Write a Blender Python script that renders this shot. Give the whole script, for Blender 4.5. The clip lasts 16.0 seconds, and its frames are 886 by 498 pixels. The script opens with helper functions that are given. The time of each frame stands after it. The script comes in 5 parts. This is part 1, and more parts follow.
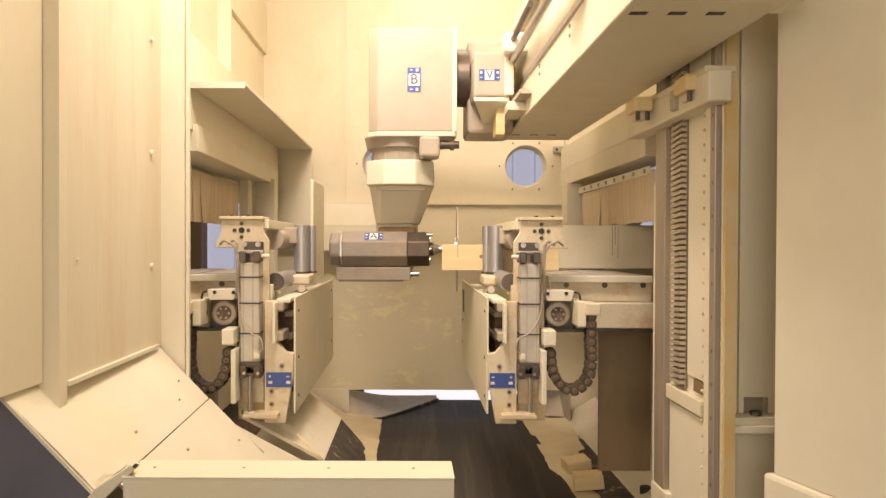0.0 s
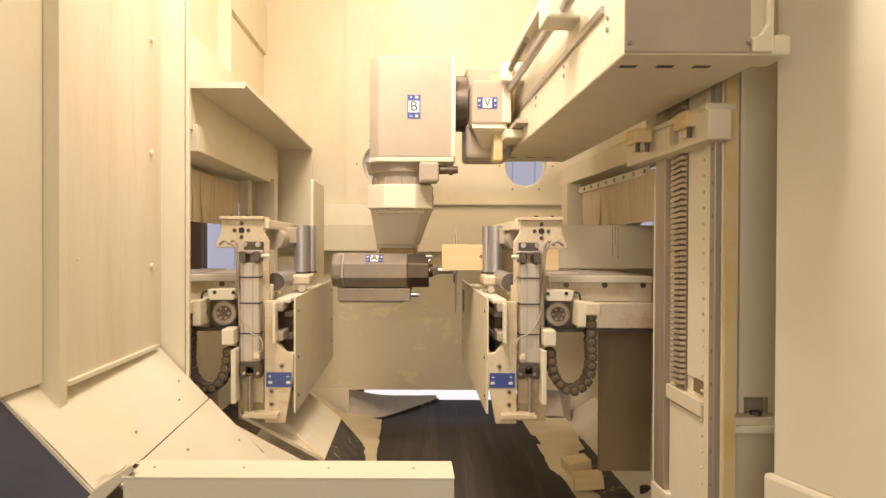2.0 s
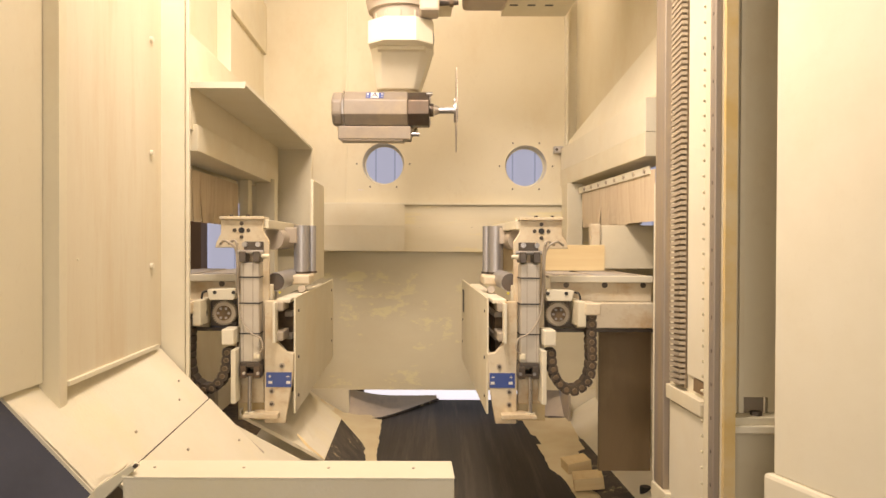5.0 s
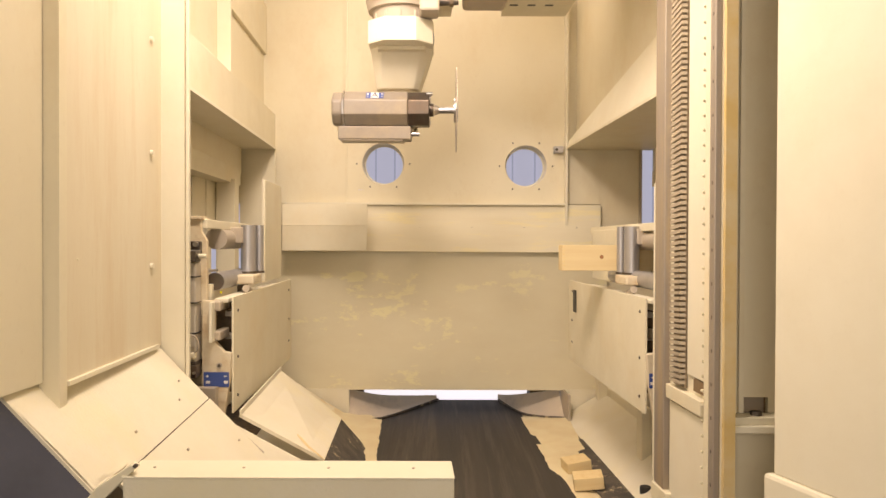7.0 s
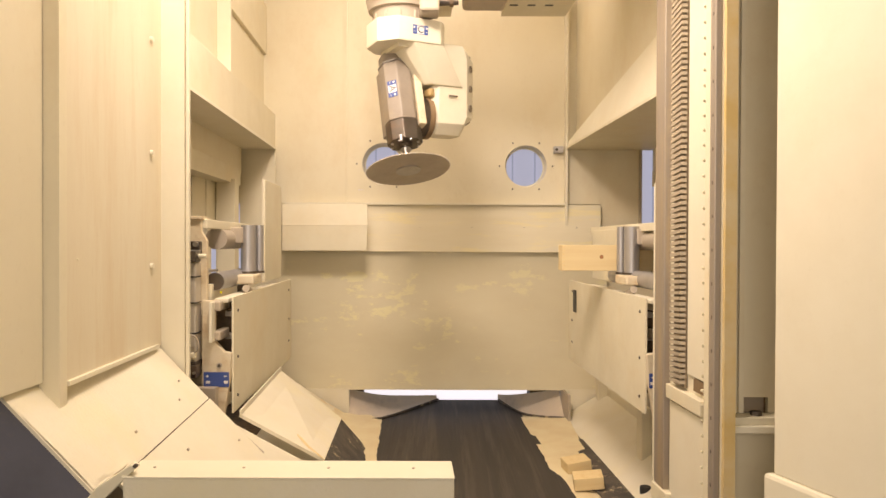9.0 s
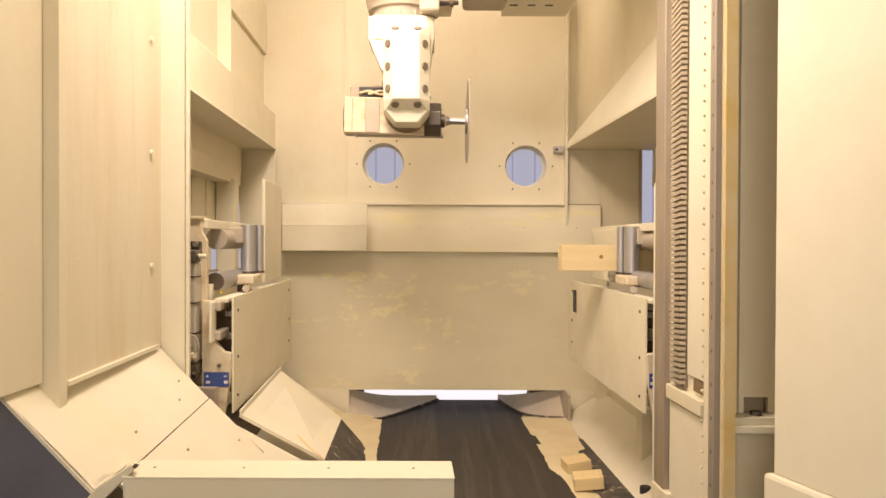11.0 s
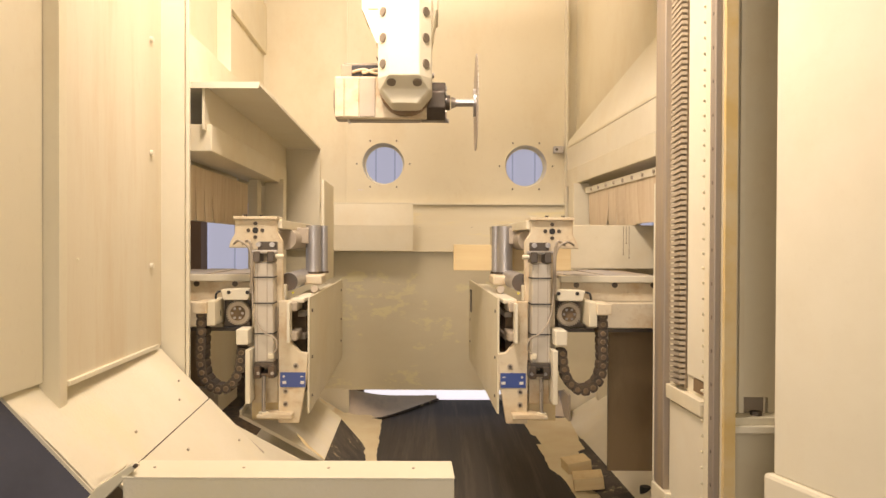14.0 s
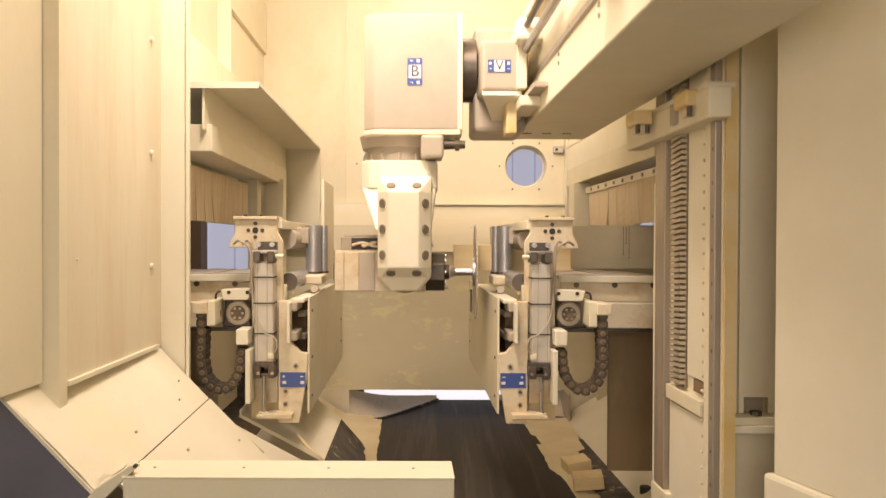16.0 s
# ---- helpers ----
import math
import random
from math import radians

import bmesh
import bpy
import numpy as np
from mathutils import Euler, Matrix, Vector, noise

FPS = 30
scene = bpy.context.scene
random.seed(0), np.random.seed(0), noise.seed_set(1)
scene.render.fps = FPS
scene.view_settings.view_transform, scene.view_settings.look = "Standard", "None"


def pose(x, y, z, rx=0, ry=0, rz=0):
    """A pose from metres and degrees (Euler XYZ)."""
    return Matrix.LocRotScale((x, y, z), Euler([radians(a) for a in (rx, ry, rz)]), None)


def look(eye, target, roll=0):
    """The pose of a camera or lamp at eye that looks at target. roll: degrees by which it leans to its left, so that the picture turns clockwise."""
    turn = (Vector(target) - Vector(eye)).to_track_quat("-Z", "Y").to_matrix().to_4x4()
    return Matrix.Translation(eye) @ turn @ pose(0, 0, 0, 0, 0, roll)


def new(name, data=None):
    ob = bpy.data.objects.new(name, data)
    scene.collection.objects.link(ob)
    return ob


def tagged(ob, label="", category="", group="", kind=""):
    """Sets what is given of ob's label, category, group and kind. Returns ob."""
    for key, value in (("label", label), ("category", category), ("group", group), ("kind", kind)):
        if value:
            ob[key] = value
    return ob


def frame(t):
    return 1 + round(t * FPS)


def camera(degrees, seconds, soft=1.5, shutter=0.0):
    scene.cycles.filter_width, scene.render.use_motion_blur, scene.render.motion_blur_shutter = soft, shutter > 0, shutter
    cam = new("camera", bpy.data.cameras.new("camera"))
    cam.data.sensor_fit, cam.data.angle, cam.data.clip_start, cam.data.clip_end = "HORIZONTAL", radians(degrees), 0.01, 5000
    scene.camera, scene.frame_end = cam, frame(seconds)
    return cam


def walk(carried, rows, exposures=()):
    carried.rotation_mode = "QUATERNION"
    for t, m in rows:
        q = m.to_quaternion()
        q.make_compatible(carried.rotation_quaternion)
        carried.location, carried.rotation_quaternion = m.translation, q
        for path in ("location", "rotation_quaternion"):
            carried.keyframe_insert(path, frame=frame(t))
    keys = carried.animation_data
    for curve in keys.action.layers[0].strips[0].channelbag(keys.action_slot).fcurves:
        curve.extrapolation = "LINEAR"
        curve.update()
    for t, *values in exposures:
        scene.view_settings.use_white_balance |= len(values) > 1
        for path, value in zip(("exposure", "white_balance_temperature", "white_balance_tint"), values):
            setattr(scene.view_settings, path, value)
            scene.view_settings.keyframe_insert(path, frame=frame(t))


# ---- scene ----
# ---------------- camera ----------------
cam = camera(64.2, 16.0, soft=1.5, shutter=0.5)
EYE = look((0, 0, 1.55), (0, 10, 1.446), 0.2)
walk(cam, [(0, EYE), (16, EYE)], exposures=((0, 0.0), (16, 0.0)))

# ---------------- world and lights ----------------
world = bpy.data.worlds.new("hall_light")
world.use_nodes = True
world.node_tree.nodes["Background"].inputs[0].default_value = (0.92, 0.86, 0.8, 1)
world.node_tree.nodes["Background"].inputs[1].default_value = 0.25
scene.world = world


def area(name, size_x, size_y, power, colour, m):
    data = bpy.data.lights.new(name, "AREA")
    data.shape, data.size, data.size_y, data.energy, data.color = "RECTANGLE", size_x, size_y, power, colour
    ob = new(name, data)
    ob.matrix_world = m
    return ob


WARM = (1.0, 0.81, 0.68)
area("cabin_lamp", 1.5, 0.35, 20, WARM, look((-0.15, 3.6, 3.68), (0.0, 3.55, 0)))
area("cabin_lamp", 0.3, 0.7, 11, WARM, look((-0.62, 2.75, 2.95), (0.9, 3.1, 1.3)))
area("cabin_lamp", 0.7, 0.3, 55, WARM, look((-0.25, 1.75, 3.3), (0.6, 3.4, 1.5)))
# unseen fill added behind the viewer to brighten front faces
area("hall_fill", 2.2, 1.4, 60, (1.0, 0.86, 0.74), look((-0.5, -2.2, 2.0), (0.3, 3.0, 1.2)))

# the machine's long axis runs slightly off square to its cross axis
LEAN = -0.05


# ---------------- materials ----------------
def material(name, base, second=None, rough=0.55, metal=0.0, scale=6.0, bump=0.05, grain=180.0, stain=None, stain_amount=0.5, stain_scale=2.2, stretch=None, stain_edge=(0.5, 0.72), speck=0.62):
    m = bpy.data.materials.new(name)
    m.use_nodes = True
    nt = m.node_tree
    bsdf = nt.nodes["Principled BSDF"]
    bsdf.inputs["Metallic"].default_value = metal
    coord = nt.nodes.new("ShaderNodeTexCoord")
    geo = coord.outputs["Object"]
    if stretch:
        mapping = nt.nodes.new("ShaderNodeMapping")
        mapping.inputs["Scale"].default_value = stretch
        nt.links.new(geo, mapping.inputs["Vector"])
        geo = mapping.outputs["Vector"]

    def tex(s, detail=5.0, roughness=0.6):
        n = nt.nodes.new("ShaderNodeTexNoise")
        n.inputs["Scale"].default_value, n.inputs["Detail"].default_value, n.inputs["Roughness"].default_value = s, detail, roughness
        nt.links.new(geo, n.inputs["Vector"])
        return n.outputs["Fac"]

    def ramp(value, lo, hi):
        n = nt.nodes.new("ShaderNodeMapRange")
        n.inputs[1].default_value, n.inputs[2].default_value = lo, hi
        nt.links.new(value, n.inputs[0])
        return n.outputs[0]

    def mix(fac, a, b):
        n = nt.nodes.new("ShaderNodeMix")
        n.data_type = "RGBA"
        nt.links.new(fac, n.inputs[0])
        for value, slot in ((a, n.inputs[6]), (b, n.inputs[7])):
            if isinstance(value, tuple):
                slot.default_value = (*value, 1)
            else:
                nt.links.new(value, slot)
        return n.outputs[2]

    second = second or tuple(c * 0.86 for c in base)
    colour = mix(ramp(tex(scale), 0.35, 0.7), base, second)
    if stain:
        n = nt.nodes.new("ShaderNodeMath")
        n.operation = "MULTIPLY"
        nt.links.new(ramp(tex(stain_scale, 8.0, 0.7), *stain_edge), n.inputs[0])
        n.inputs[1].default_value = stain_amount
        colour = mix(n.outputs[0], colour, stain)
    if stain:
        n = nt.nodes.new("ShaderNodeMath")
        n.operation = "MULTIPLY"
        nt.links.new(ramp(tex(38.0, 6.0, 0.75), 0.56, 0.75), n.inputs[0])
        n.inputs[1].default_value = 0.45 * stain_amount
        colour = mix(n.outputs[0], colour, tuple(c * speck for c in stain))
        n = nt.nodes.new("ShaderNodeMath")
        n.operation = "MULTIPLY"
        nt.links.new(ramp(tex(0.9, 3.0, 0.5), 0.42, 0.66), n.inputs[0])
        n.inputs[1].default_value = 0.3
        colour = mix(n.outputs[0], colour, second)
    nt.links.new(colour, bsdf.inputs["Base Color"])
    fine = tex(grain, 3.0)
    r = nt.nodes.new("ShaderNodeMapRange")
    r.inputs[3].default_value, r.inputs[4].default_value = max(0.02, rough - 0.1), min(1.0, rough + 0.12)
    nt.links.new(tex(scale * 2.3), r.inputs[0])
    nt.links.new(r.outputs[0], bsdf.inputs["Roughness"])
    if bump:
        b = nt.nodes.new("ShaderNodeBump")
        b.inputs["Strength"].default_value, b.inputs["Distance"].default_value = bump, 0.004
        nt.links.new(fine, b.inputs["Height"])
        nt.links.new(b.outputs[0], bsdf.inputs["Normal"])
    return m


def glow(name, colour, strength):
    m = bpy.data.materials.new(name)
    m.use_nodes = True
    bsdf = m.node_tree.nodes["Principled BSDF"]
    bsdf.inputs["Base Color"].default_value = (*colour, 1)
    bsdf.inputs["Emission Color"].default_value = (*colour, 1)
    bsdf.inputs["Emission Strength"].default_value = strength
    return m


DUST = (0.72, 0.55, 0.28)
CREAM = material("cream_paint", (0.78, 0.725, 0.56), (0.72, 0.66, 0.49), 0.5, stain=DUST, stain_amount=0.3)
CREAM_CLEAN = material("cream_paint_clean", (0.8, 0.755, 0.61), (0.76, 0.71, 0.56), 0.45, stain=DUST, stain_amount=0.15)
WALL = material("cream_wall_paint", (0.78, 0.72, 0.55), (0.74, 0.67, 0.49), 0.5, scale=2.0, stain=(0.6, 0.44, 0.23), stain_amount=0.28, stain_scale=2.0, stretch=(1.0, 1.0, 0.65))
GUARD = material("cream_guard_paint_with_rust_runs", (0.77, 0.71, 0.55), (0.72, 0.64, 0.47), 0.5, scale=1.6, stain=(0.58, 0.4, 0.19), stain_amount=0.5, stain_scale=2.2, stretch=(3.0, 3.0, 0.35), stain_edge=(0.5, 0.75))
BANDPAINT = material("cream_paint_with_dust_bands", (0.78, 0.72, 0.55), (0.74, 0.67, 0.49), 0.55, scale=2.5, stain=(0.86, 0.76, 0.4), stain_amount=0.55, stain_scale=2.4, stretch=(0.7, 1.0, 6.0), stain_edge=(0.53, 0.62), speck=0.95)
RUBBED = material("cream_paint_with_rubbed_dust", (0.77, 0.71, 0.52), (0.73, 0.66, 0.47), 0.5, scale=3, stain=(0.88, 0.82, 0.52), stain_amount=0.8, stain_scale=3.1, stretch=(1.0, 1.0, 2.0), stain_edge=(0.575, 0.62), speck=0.9)
DUSTY = material("sawdust_dusted_paint", (0.8, 0.75, 0.61), (0.77, 0.71, 0.55), 0.9, bump=0.5, grain=110, stain=(0.82, 0.74, 0.46), stain_amount=0.6, speck=0.85)
SAWDUST = material("sawdust", (0.8, 0.7, 0.46), (0.74, 0.61, 0.37), 0.95, bump=0.6, grain=160)
GREY = material("taupe_motor_paint", (0.3, 0.26, 0.21), (0.24, 0.2, 0.16), 0.4, stain=DUST, stain_amount=0.4)
BOXGREY = material("warm_grey_paint", (0.46, 0.4, 0.32), (0.41, 0.35, 0.27), 0.5, stain=DUST, stain_amount=0.25)
STEEL = material("bright_steel", (0.56, 0.54, 0.53), (0.48, 0.46, 0.45), 0.3, 1.0, scale=20, bump=0.02)
DARKSTEEL = material("oily_dark_steel", (0.16, 0.14, 0.12), (0.1, 0.08, 0.06), 0.4, 0.7, stain=(0.25, 0.13, 0.06), stain_amount=0.5)
RAIL = material("guide_rail_steel", (0.4, 0.35, 0.29), (0.33, 0.28, 0.23), 0.42, 0.4, stain=DUST, stain_amount=0.5, stain_scale=12, stretch=(1.0, 1.0, 0.08))
BLADE = material("saw_blade_steel", (0.52, 0.46, 0.38), (0.45, 0.39, 0.32), 0.5, 0.3, scale=14)
RUBBER = material("black_rubber_belt", (0.042, 0.038, 0.034), (0.066, 0.056, 0.046), 0.8, scale=3, stain=(0.24, 0.19, 0.13), stain_amount=0.38, stain_scale=4, stretch=(3.0, 0.12, 1.0))
BLACK = material("black_plastic", (0.03, 0.028, 0.026), None, 0.5)
BROWNDUST = material("dusty_brown_chain", (0.11, 0.082, 0.055), (0.24, 0.165, 0.09), 0.8, scale=25)
# brown for resin and hub ring, also the painted shade of the column notch
BROWNSHEET = material("brown_stain_and_shade", (0.2, 0.135, 0.075), (0.28, 0.19, 0.1), 0.7, scale=4, stain=(0.32, 0.22, 0.11), stain_amount=0.5)
RING = material("worn_chain_ring", (0.3, 0.22, 0.13), (0.2, 0.14, 0.08), 0.6)
RACKBED = material("oily_rack_steel", (0.34, 0.27, 0.18), (0.26, 0.2, 0.13), 0.6, scale=20)
GEAR = material("worn_gear_steel", (0.55, 0.48, 0.37), (0.42, 0.35, 0.26), 0.45, 0.3)
WORN = material("worn_cream_paint", (0.74, 0.66, 0.5), (0.68, 0.58, 0.4), 0.5, stain=(0.5, 0.3, 0.11), stain_amount=0.85, stain_scale=5, stain_edge=(0.48, 0.7))
OLDRUBBER = material("dusty_rubber", (0.06, 0.054, 0.048), (0.12, 0.1, 0.078), 0.85, scale=9, stain=(0.68, 0.56, 0.34), stain_amount=0.75, stain_scale=11, stain_edge=(0.57, 0.64), speck=0.9)
BOLTGREY = material("dull_bolt_steel", (0.26, 0.22, 0.17), (0.2, 0.16, 0.12), 0.5, 0.4)
ROLLER = material("ground_roller_steel", (0.5, 0.49, 0.49), (0.42, 0.41, 0.41), 0.42, 0.75, scale=14, bump=0.02, stretch=(1.0, 1.0, 0.15))
BLUE = material("blue_label_film", (0.05, 0.09, 0.33), (0.06, 0.1, 0.3), 0.4, bump=0)
WHITE = material("white_print", (0.8, 0.79, 0.76), None, 0.5, bump=0)
INK = material("dark_print", (0.05, 0.05, 0.08), None, 0.5, bump=0)
PINE = material("pine_wood", (0.8, 0.66, 0.38), (0.72, 0.55, 0.29), 0.65, scale=16, stretch=(0.08, 1.0, 1.6))
PINE_END = material("pine_end_grain", (0.82, 0.66, 0.36), (0.74, 0.56, 0.28), 0.75, scale=30)
BRUSH = material("beige_curtain_strip", (0.72, 0.62, 0.46), (0.64, 0.52, 0.36), 0.8, scale=5, stain=(0.45, 0.3, 0.15), stain_amount=0.5, stain_scale=7, stretch=(1.0, 6.0, 0.4))
CHAIN = material("oily_black_chain", (0.055, 0.045, 0.036), (0.13, 0.095, 0.06), 0.6, scale=22)
# hall wall and joints emit their own colour in place of daylight on them
OUTSIDE = glow("pale_wall_glow", (0.48, 0.47, 0.58), 0.72)
SEAM = glow("grey_blue_joint_glow", (0.38, 0.38, 0.48), 0.6)
CONCRETE = material("grey_concrete", (0.3, 0.3, 0.31), (0.24, 0.24, 0.26), 0.8)
BLUEGREY = material("blue_grey_paint", (0.16, 0.16, 0.2), (0.12, 0.12, 0.15), 0.6, stain=DUST, stain_amount=0.3)
YELLOW = material("resin_yellowed_paint", (0.68, 0.5, 0.2), (0.72, 0.6, 0.36), 0.5, scale=9)

# ---------------- mesh helpers ----------------
REF = {}


def thing(name, label, category, at=(0, 0, 0), group="", kind=""):
    ob = new(name)
    ob.location = at
    ob.empty_display_size = 0.1
    REF[ob.name] = Vector(at)
    return tagged(ob, label, category, group, kind)


def part(name, bm, mat, parent=None, label="", bevel=0.0, smooth=False):
    """Links the bmesh as one mesh object under its thing, or under a part of it."""
    ref = REF.get(parent.name, Vector()) if parent else Vector()
    bmesh.ops.translate(bm, vec=-ref, verts=bm.verts)
    bmesh.ops.recalc_face_normals(bm, faces=bm.faces)
    me = bpy.data.meshes.new(name)
    bm.to_mesh(me)
    bm.free()
    me.materials.append(mat)
    ob = new(name, me)
    if parent:
        ob.parent = parent
        REF[ob.name] = ref
    if smooth:
        for p in me.polygons:
            p.use_smooth = True
        mod = ob.modifiers.new("edges", "EDGE_SPLIT")
        mod.split_angle = radians(35)
    if bevel:
        mod = ob.modifiers.new("rounding", "BEVEL")
        mod.width, mod.segments, mod.limit_method = bevel, 2, "ANGLE"
    return tagged(ob, label)


def structure(name, bm, mat, label, category, bevel=0.0):
    ob = part(name, bm, mat, None, label, bevel)
    return tagged(ob, category=category, kind="structure")


def box(x0, x1, y0, y1, z0, z1, bm=None, lean=LEAN):
    """A block whose x is true at its front face y0."""
    bm = bm or bmesh.new()
    v = [bm.verts.new((x + lean * (y - y0), y, z)) for x in (x0, x1) for y in (y0, y1) for z in (z0, z1)]
    for f in ((0, 1, 3, 2), (4, 6, 7, 5), (0, 4, 5, 1), (2, 3, 7, 6), (0, 2, 6, 4), (1, 5, 7, 3)):
        bm.faces.new([v[i] for i in f])
    return bm


def prism(outline, y0, y1, bm=None, lean=LEAN):
    """An outline in x and z, drawn along the depth from y0 to y1."""
    bm = bm or bmesh.new()
    a = [bm.verts.new((x, y0, z)) for x, z in outline]
    b = [bm.verts.new((x + lean * (y1 - y0), y1, z)) for x, z in outline]
    bm.faces.new(a)
    bm.faces.new(b[::-1])
    for i in range(len(a)):
        j = (i + 1) % len(a)
        bm.faces.new((a[i], b[i], b[j], a[j]))
    return bm


def cross_prism(outline, x0, x1, bm=None):
    """An outline in y and z, drawn along x."""
    bm = bm or bmesh.new()
    a = [bm.verts.new((x0, y, z)) for y, z in outline]
    b = [bm.verts.new((x1, y, z)) for y, z in outline]
    bm.faces.new(a)
    bm.faces.new(b[::-1])
    for i in range(len(a)):
        j = (i + 1) % len(a)
        bm.faces.new((a[i], b[i], b[j], a[j]))
    return bm


def plan_prism(outline, z0, z1, bm=None, top=None):
    """An outline in x and y, drawn upwards; top may be another outline."""
    bm = bm or bmesh.new()
    a = [bm.verts.new((x, y, z0)) for x, y in outline]
    b = [bm.verts.new((x, y, z1)) for x, y in (top or outline)]
    bm.faces.new(a[::-1])
    bm.faces.new(b)
    for i in range(len(a)):
        j = (i + 1) % len(a)
        bm.faces.new((a[i], a[j], b[j], b[i]))
    return bm


def rod(p, q, r0, r1=None, n=20, bm=None):
    """A round bar from p to q."""
    bm = bm or bmesh.new()
    p, q = Vector(p), Vector(q)
    turn = (q - p).to_track_quat("Z", "Y").to_matrix().to_4x4()
    bmesh.ops.create_cone(bm, cap_ends=True, segments=n, radius1=r0, radius2=r0 if r1 is None else r1, depth=(q - p).length,
                          matrix=Matrix.Translation((p + q) / 2) @ turn)
    return bm


def slab(corners, thick, bm=None):
    """A sheet of even thickness under four or more corners that lie in one plane."""
    bm = bm or bmesh.new()
    c = [Vector(p) for p in corners]
    n = (c[1] - c[0]).cross(c[2] - c[0]).normalized() * thick
    a = [bm.verts.new(p) for p in c]
    b = [bm.verts.new(p - n) for p in c]
    bm.faces.new(a)
    bm.faces.new(b[::-1])
    for i in range(len(a)):
        j = (i + 1) % len(a)
        bm.faces.new((a[i], b[i], b[j], a[j]))
    return bm


def tube(points, r, n=7):
    """A bent cable through the points."""
    bm = bmesh.new()
    rings = []
    pts = [Vector(p) for p in points]
    for i, p in enumerate(pts):
        d = (pts[min(i + 1, len(pts) - 1)] - pts[max(i - 1, 0)]).normalized()
        u = d.orthogonal().normalized() if not rings else (last - d * last.dot(d)).normalized()
        last = u
        w = d.cross(u)
        rings.append([bm.verts.new(p + r * (u * math.cos(2 * math.pi * k / n) + w * math.sin(2 * math.pi * k / n))) for k in range(n)])
    for a, b in zip(rings, rings[1:]):
        for i in range(n):
            bm.faces.new((a[i], a[(i + 1) % n], b[(i + 1) % n], b[i]))
    return bm


def curve(points, steps=8):
    """Points along a smooth line through the given ones."""
    p = [Vector(points[0])] + [Vector(q) for q in points] + [Vector(points[-1])]
    out = []
    for i in range(1, len(p) - 2):
        for k in range(steps):
            t = k / steps
            out.append(0.5 * (2 * p[i] + (p[i + 1] - p[i - 1]) * t + (2 * p[i - 1] - 5 * p[i] + 4 * p[i + 1] - p[i + 2]) * t * t + (3 * p[i] - p[i - 1] - 3 * p[i + 1] + p[i + 2]) * t ** 3))
    out.append(p[-2])
    return out


def bolt(parent, x, y, z, r=0.008, mat=None, out=(0, -1, 0), length=0.006):
    p = Vector((x, y, z))
    return part("bolt", rod(p, p + Vector(out) * length, r, r * 0.85, 8), mat or DARKSTEEL, parent)


def lettering(parent, text, size, m, mat):
    """Letters as a flat raised mesh at the pose m, in the parent's space."""
    cu = bpy.data.curves.new("letters", "FONT")
    cu.body, cu.size, cu.align_x, cu.align_y, cu.extrude = text, size, "CENTER", "CENTER", 0.0006
    tmp = bpy.data.objects.new("letters", cu)
    me = bpy.data.meshes.new_from_object(tmp)
    bpy.data.objects.remove(tmp)
    ob = new("letter", me)
    me.materials.append(mat)
    ob.parent, ob.matrix_local = parent, m
    return ob


def axis_label(parent, letter, m, along="x", s=0.11):
    """A blue axis plate with a white field, a letter, and signs at both ends; m faces +z and is in the parent's space."""
    def flat(name, x0, x1, y0, y1, z, mat):
        me_bm = box(x0, x1, y0, y1, z, z + 0.0008, lean=0)
        bmesh.ops.transform(me_bm, matrix=m, verts=me_bm.verts)
        ref = REF.pop(parent.name, None)
        ob = part(name, me_bm, mat, parent)
        if ref is not None:
            REF[parent.name] = ref
        return ob
    h = s * 0.55
    w, k = (s, h) if along == "x" else (h, s)
    flat("label_plate", -w / 2, w / 2, -k / 2, k / 2, 0.0, BLUE)
    flat("label_field", -h * 0.42, h * 0.42, -h * 0.45, h * 0.45, 0.001, WHITE)
    lettering(parent, letter, h * 1.05, m @ Matrix.Translation((0, 0, 0.0026)), INK)
    for sx in (-1, 1):
        for off in (-0.22, 0.22):
            a, b = sx * s * 0.4, off * h
            cx, cy = (a, b) if along == "x" else (b, a)
            flat("label_sign", cx - h * 0.1, cx + h * 0.1, cy - h * (0.1 if off > 0 else 0.03), cy + h * (0.1 if off > 0 else 0.03), 0.001, WHITE)


def at(x, y, z, facing="front"):
    """A pose whose +z looks at the viewer and whose x runs to the right."""
    return pose(x, y, z, 90, 0, 0)


# ---------------- the shell of the place ----------------
structure("floor", box(-8, 8, -5, 12, -0.1, 0, lean=0), CONCRETE, "grey concrete floor of the workshop hall", "floor")
# the backdrop glows by itself; no daylight reaches it
structure("backdrop", box(-7, 7, 9.0, 9.1, 0, 6, lean=0), OUTSIDE, "pale bluish wall far behind the machine, glowing in place of daylight", "wall")
structure("hall_post", box(-2.2, -1.92, 5.6, 5.75, 0, 1.72, lean=0), material("brown_hall_timber", (0.34, 0.21, 0.12), (0.27, 0.16, 0.085), 0.7, scale=9, stretch=(1.0, 1.0, 0.15)), "brown wooden post standing in the hall behind the machine", "post")
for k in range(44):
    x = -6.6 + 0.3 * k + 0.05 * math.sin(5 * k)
    structure("backdrop_seam", box(x, x + 0.02, 8.98, 9.0, 0, 6, lean=0), SEAM, "dark joint between glowing pale wall sheets", "joint")
structure("ceiling", box(-2.6, 2.6, -4, 5.2, 3.75, 3.85, lean=0), WALL, "cream machine roof", "ceiling")
structure("wall_hall", box(-2.7, 2.7, -4.1, -4.0, 0, 3.85, lean=0), CONCRETE, "grey hall wall behind the viewer", "wall")
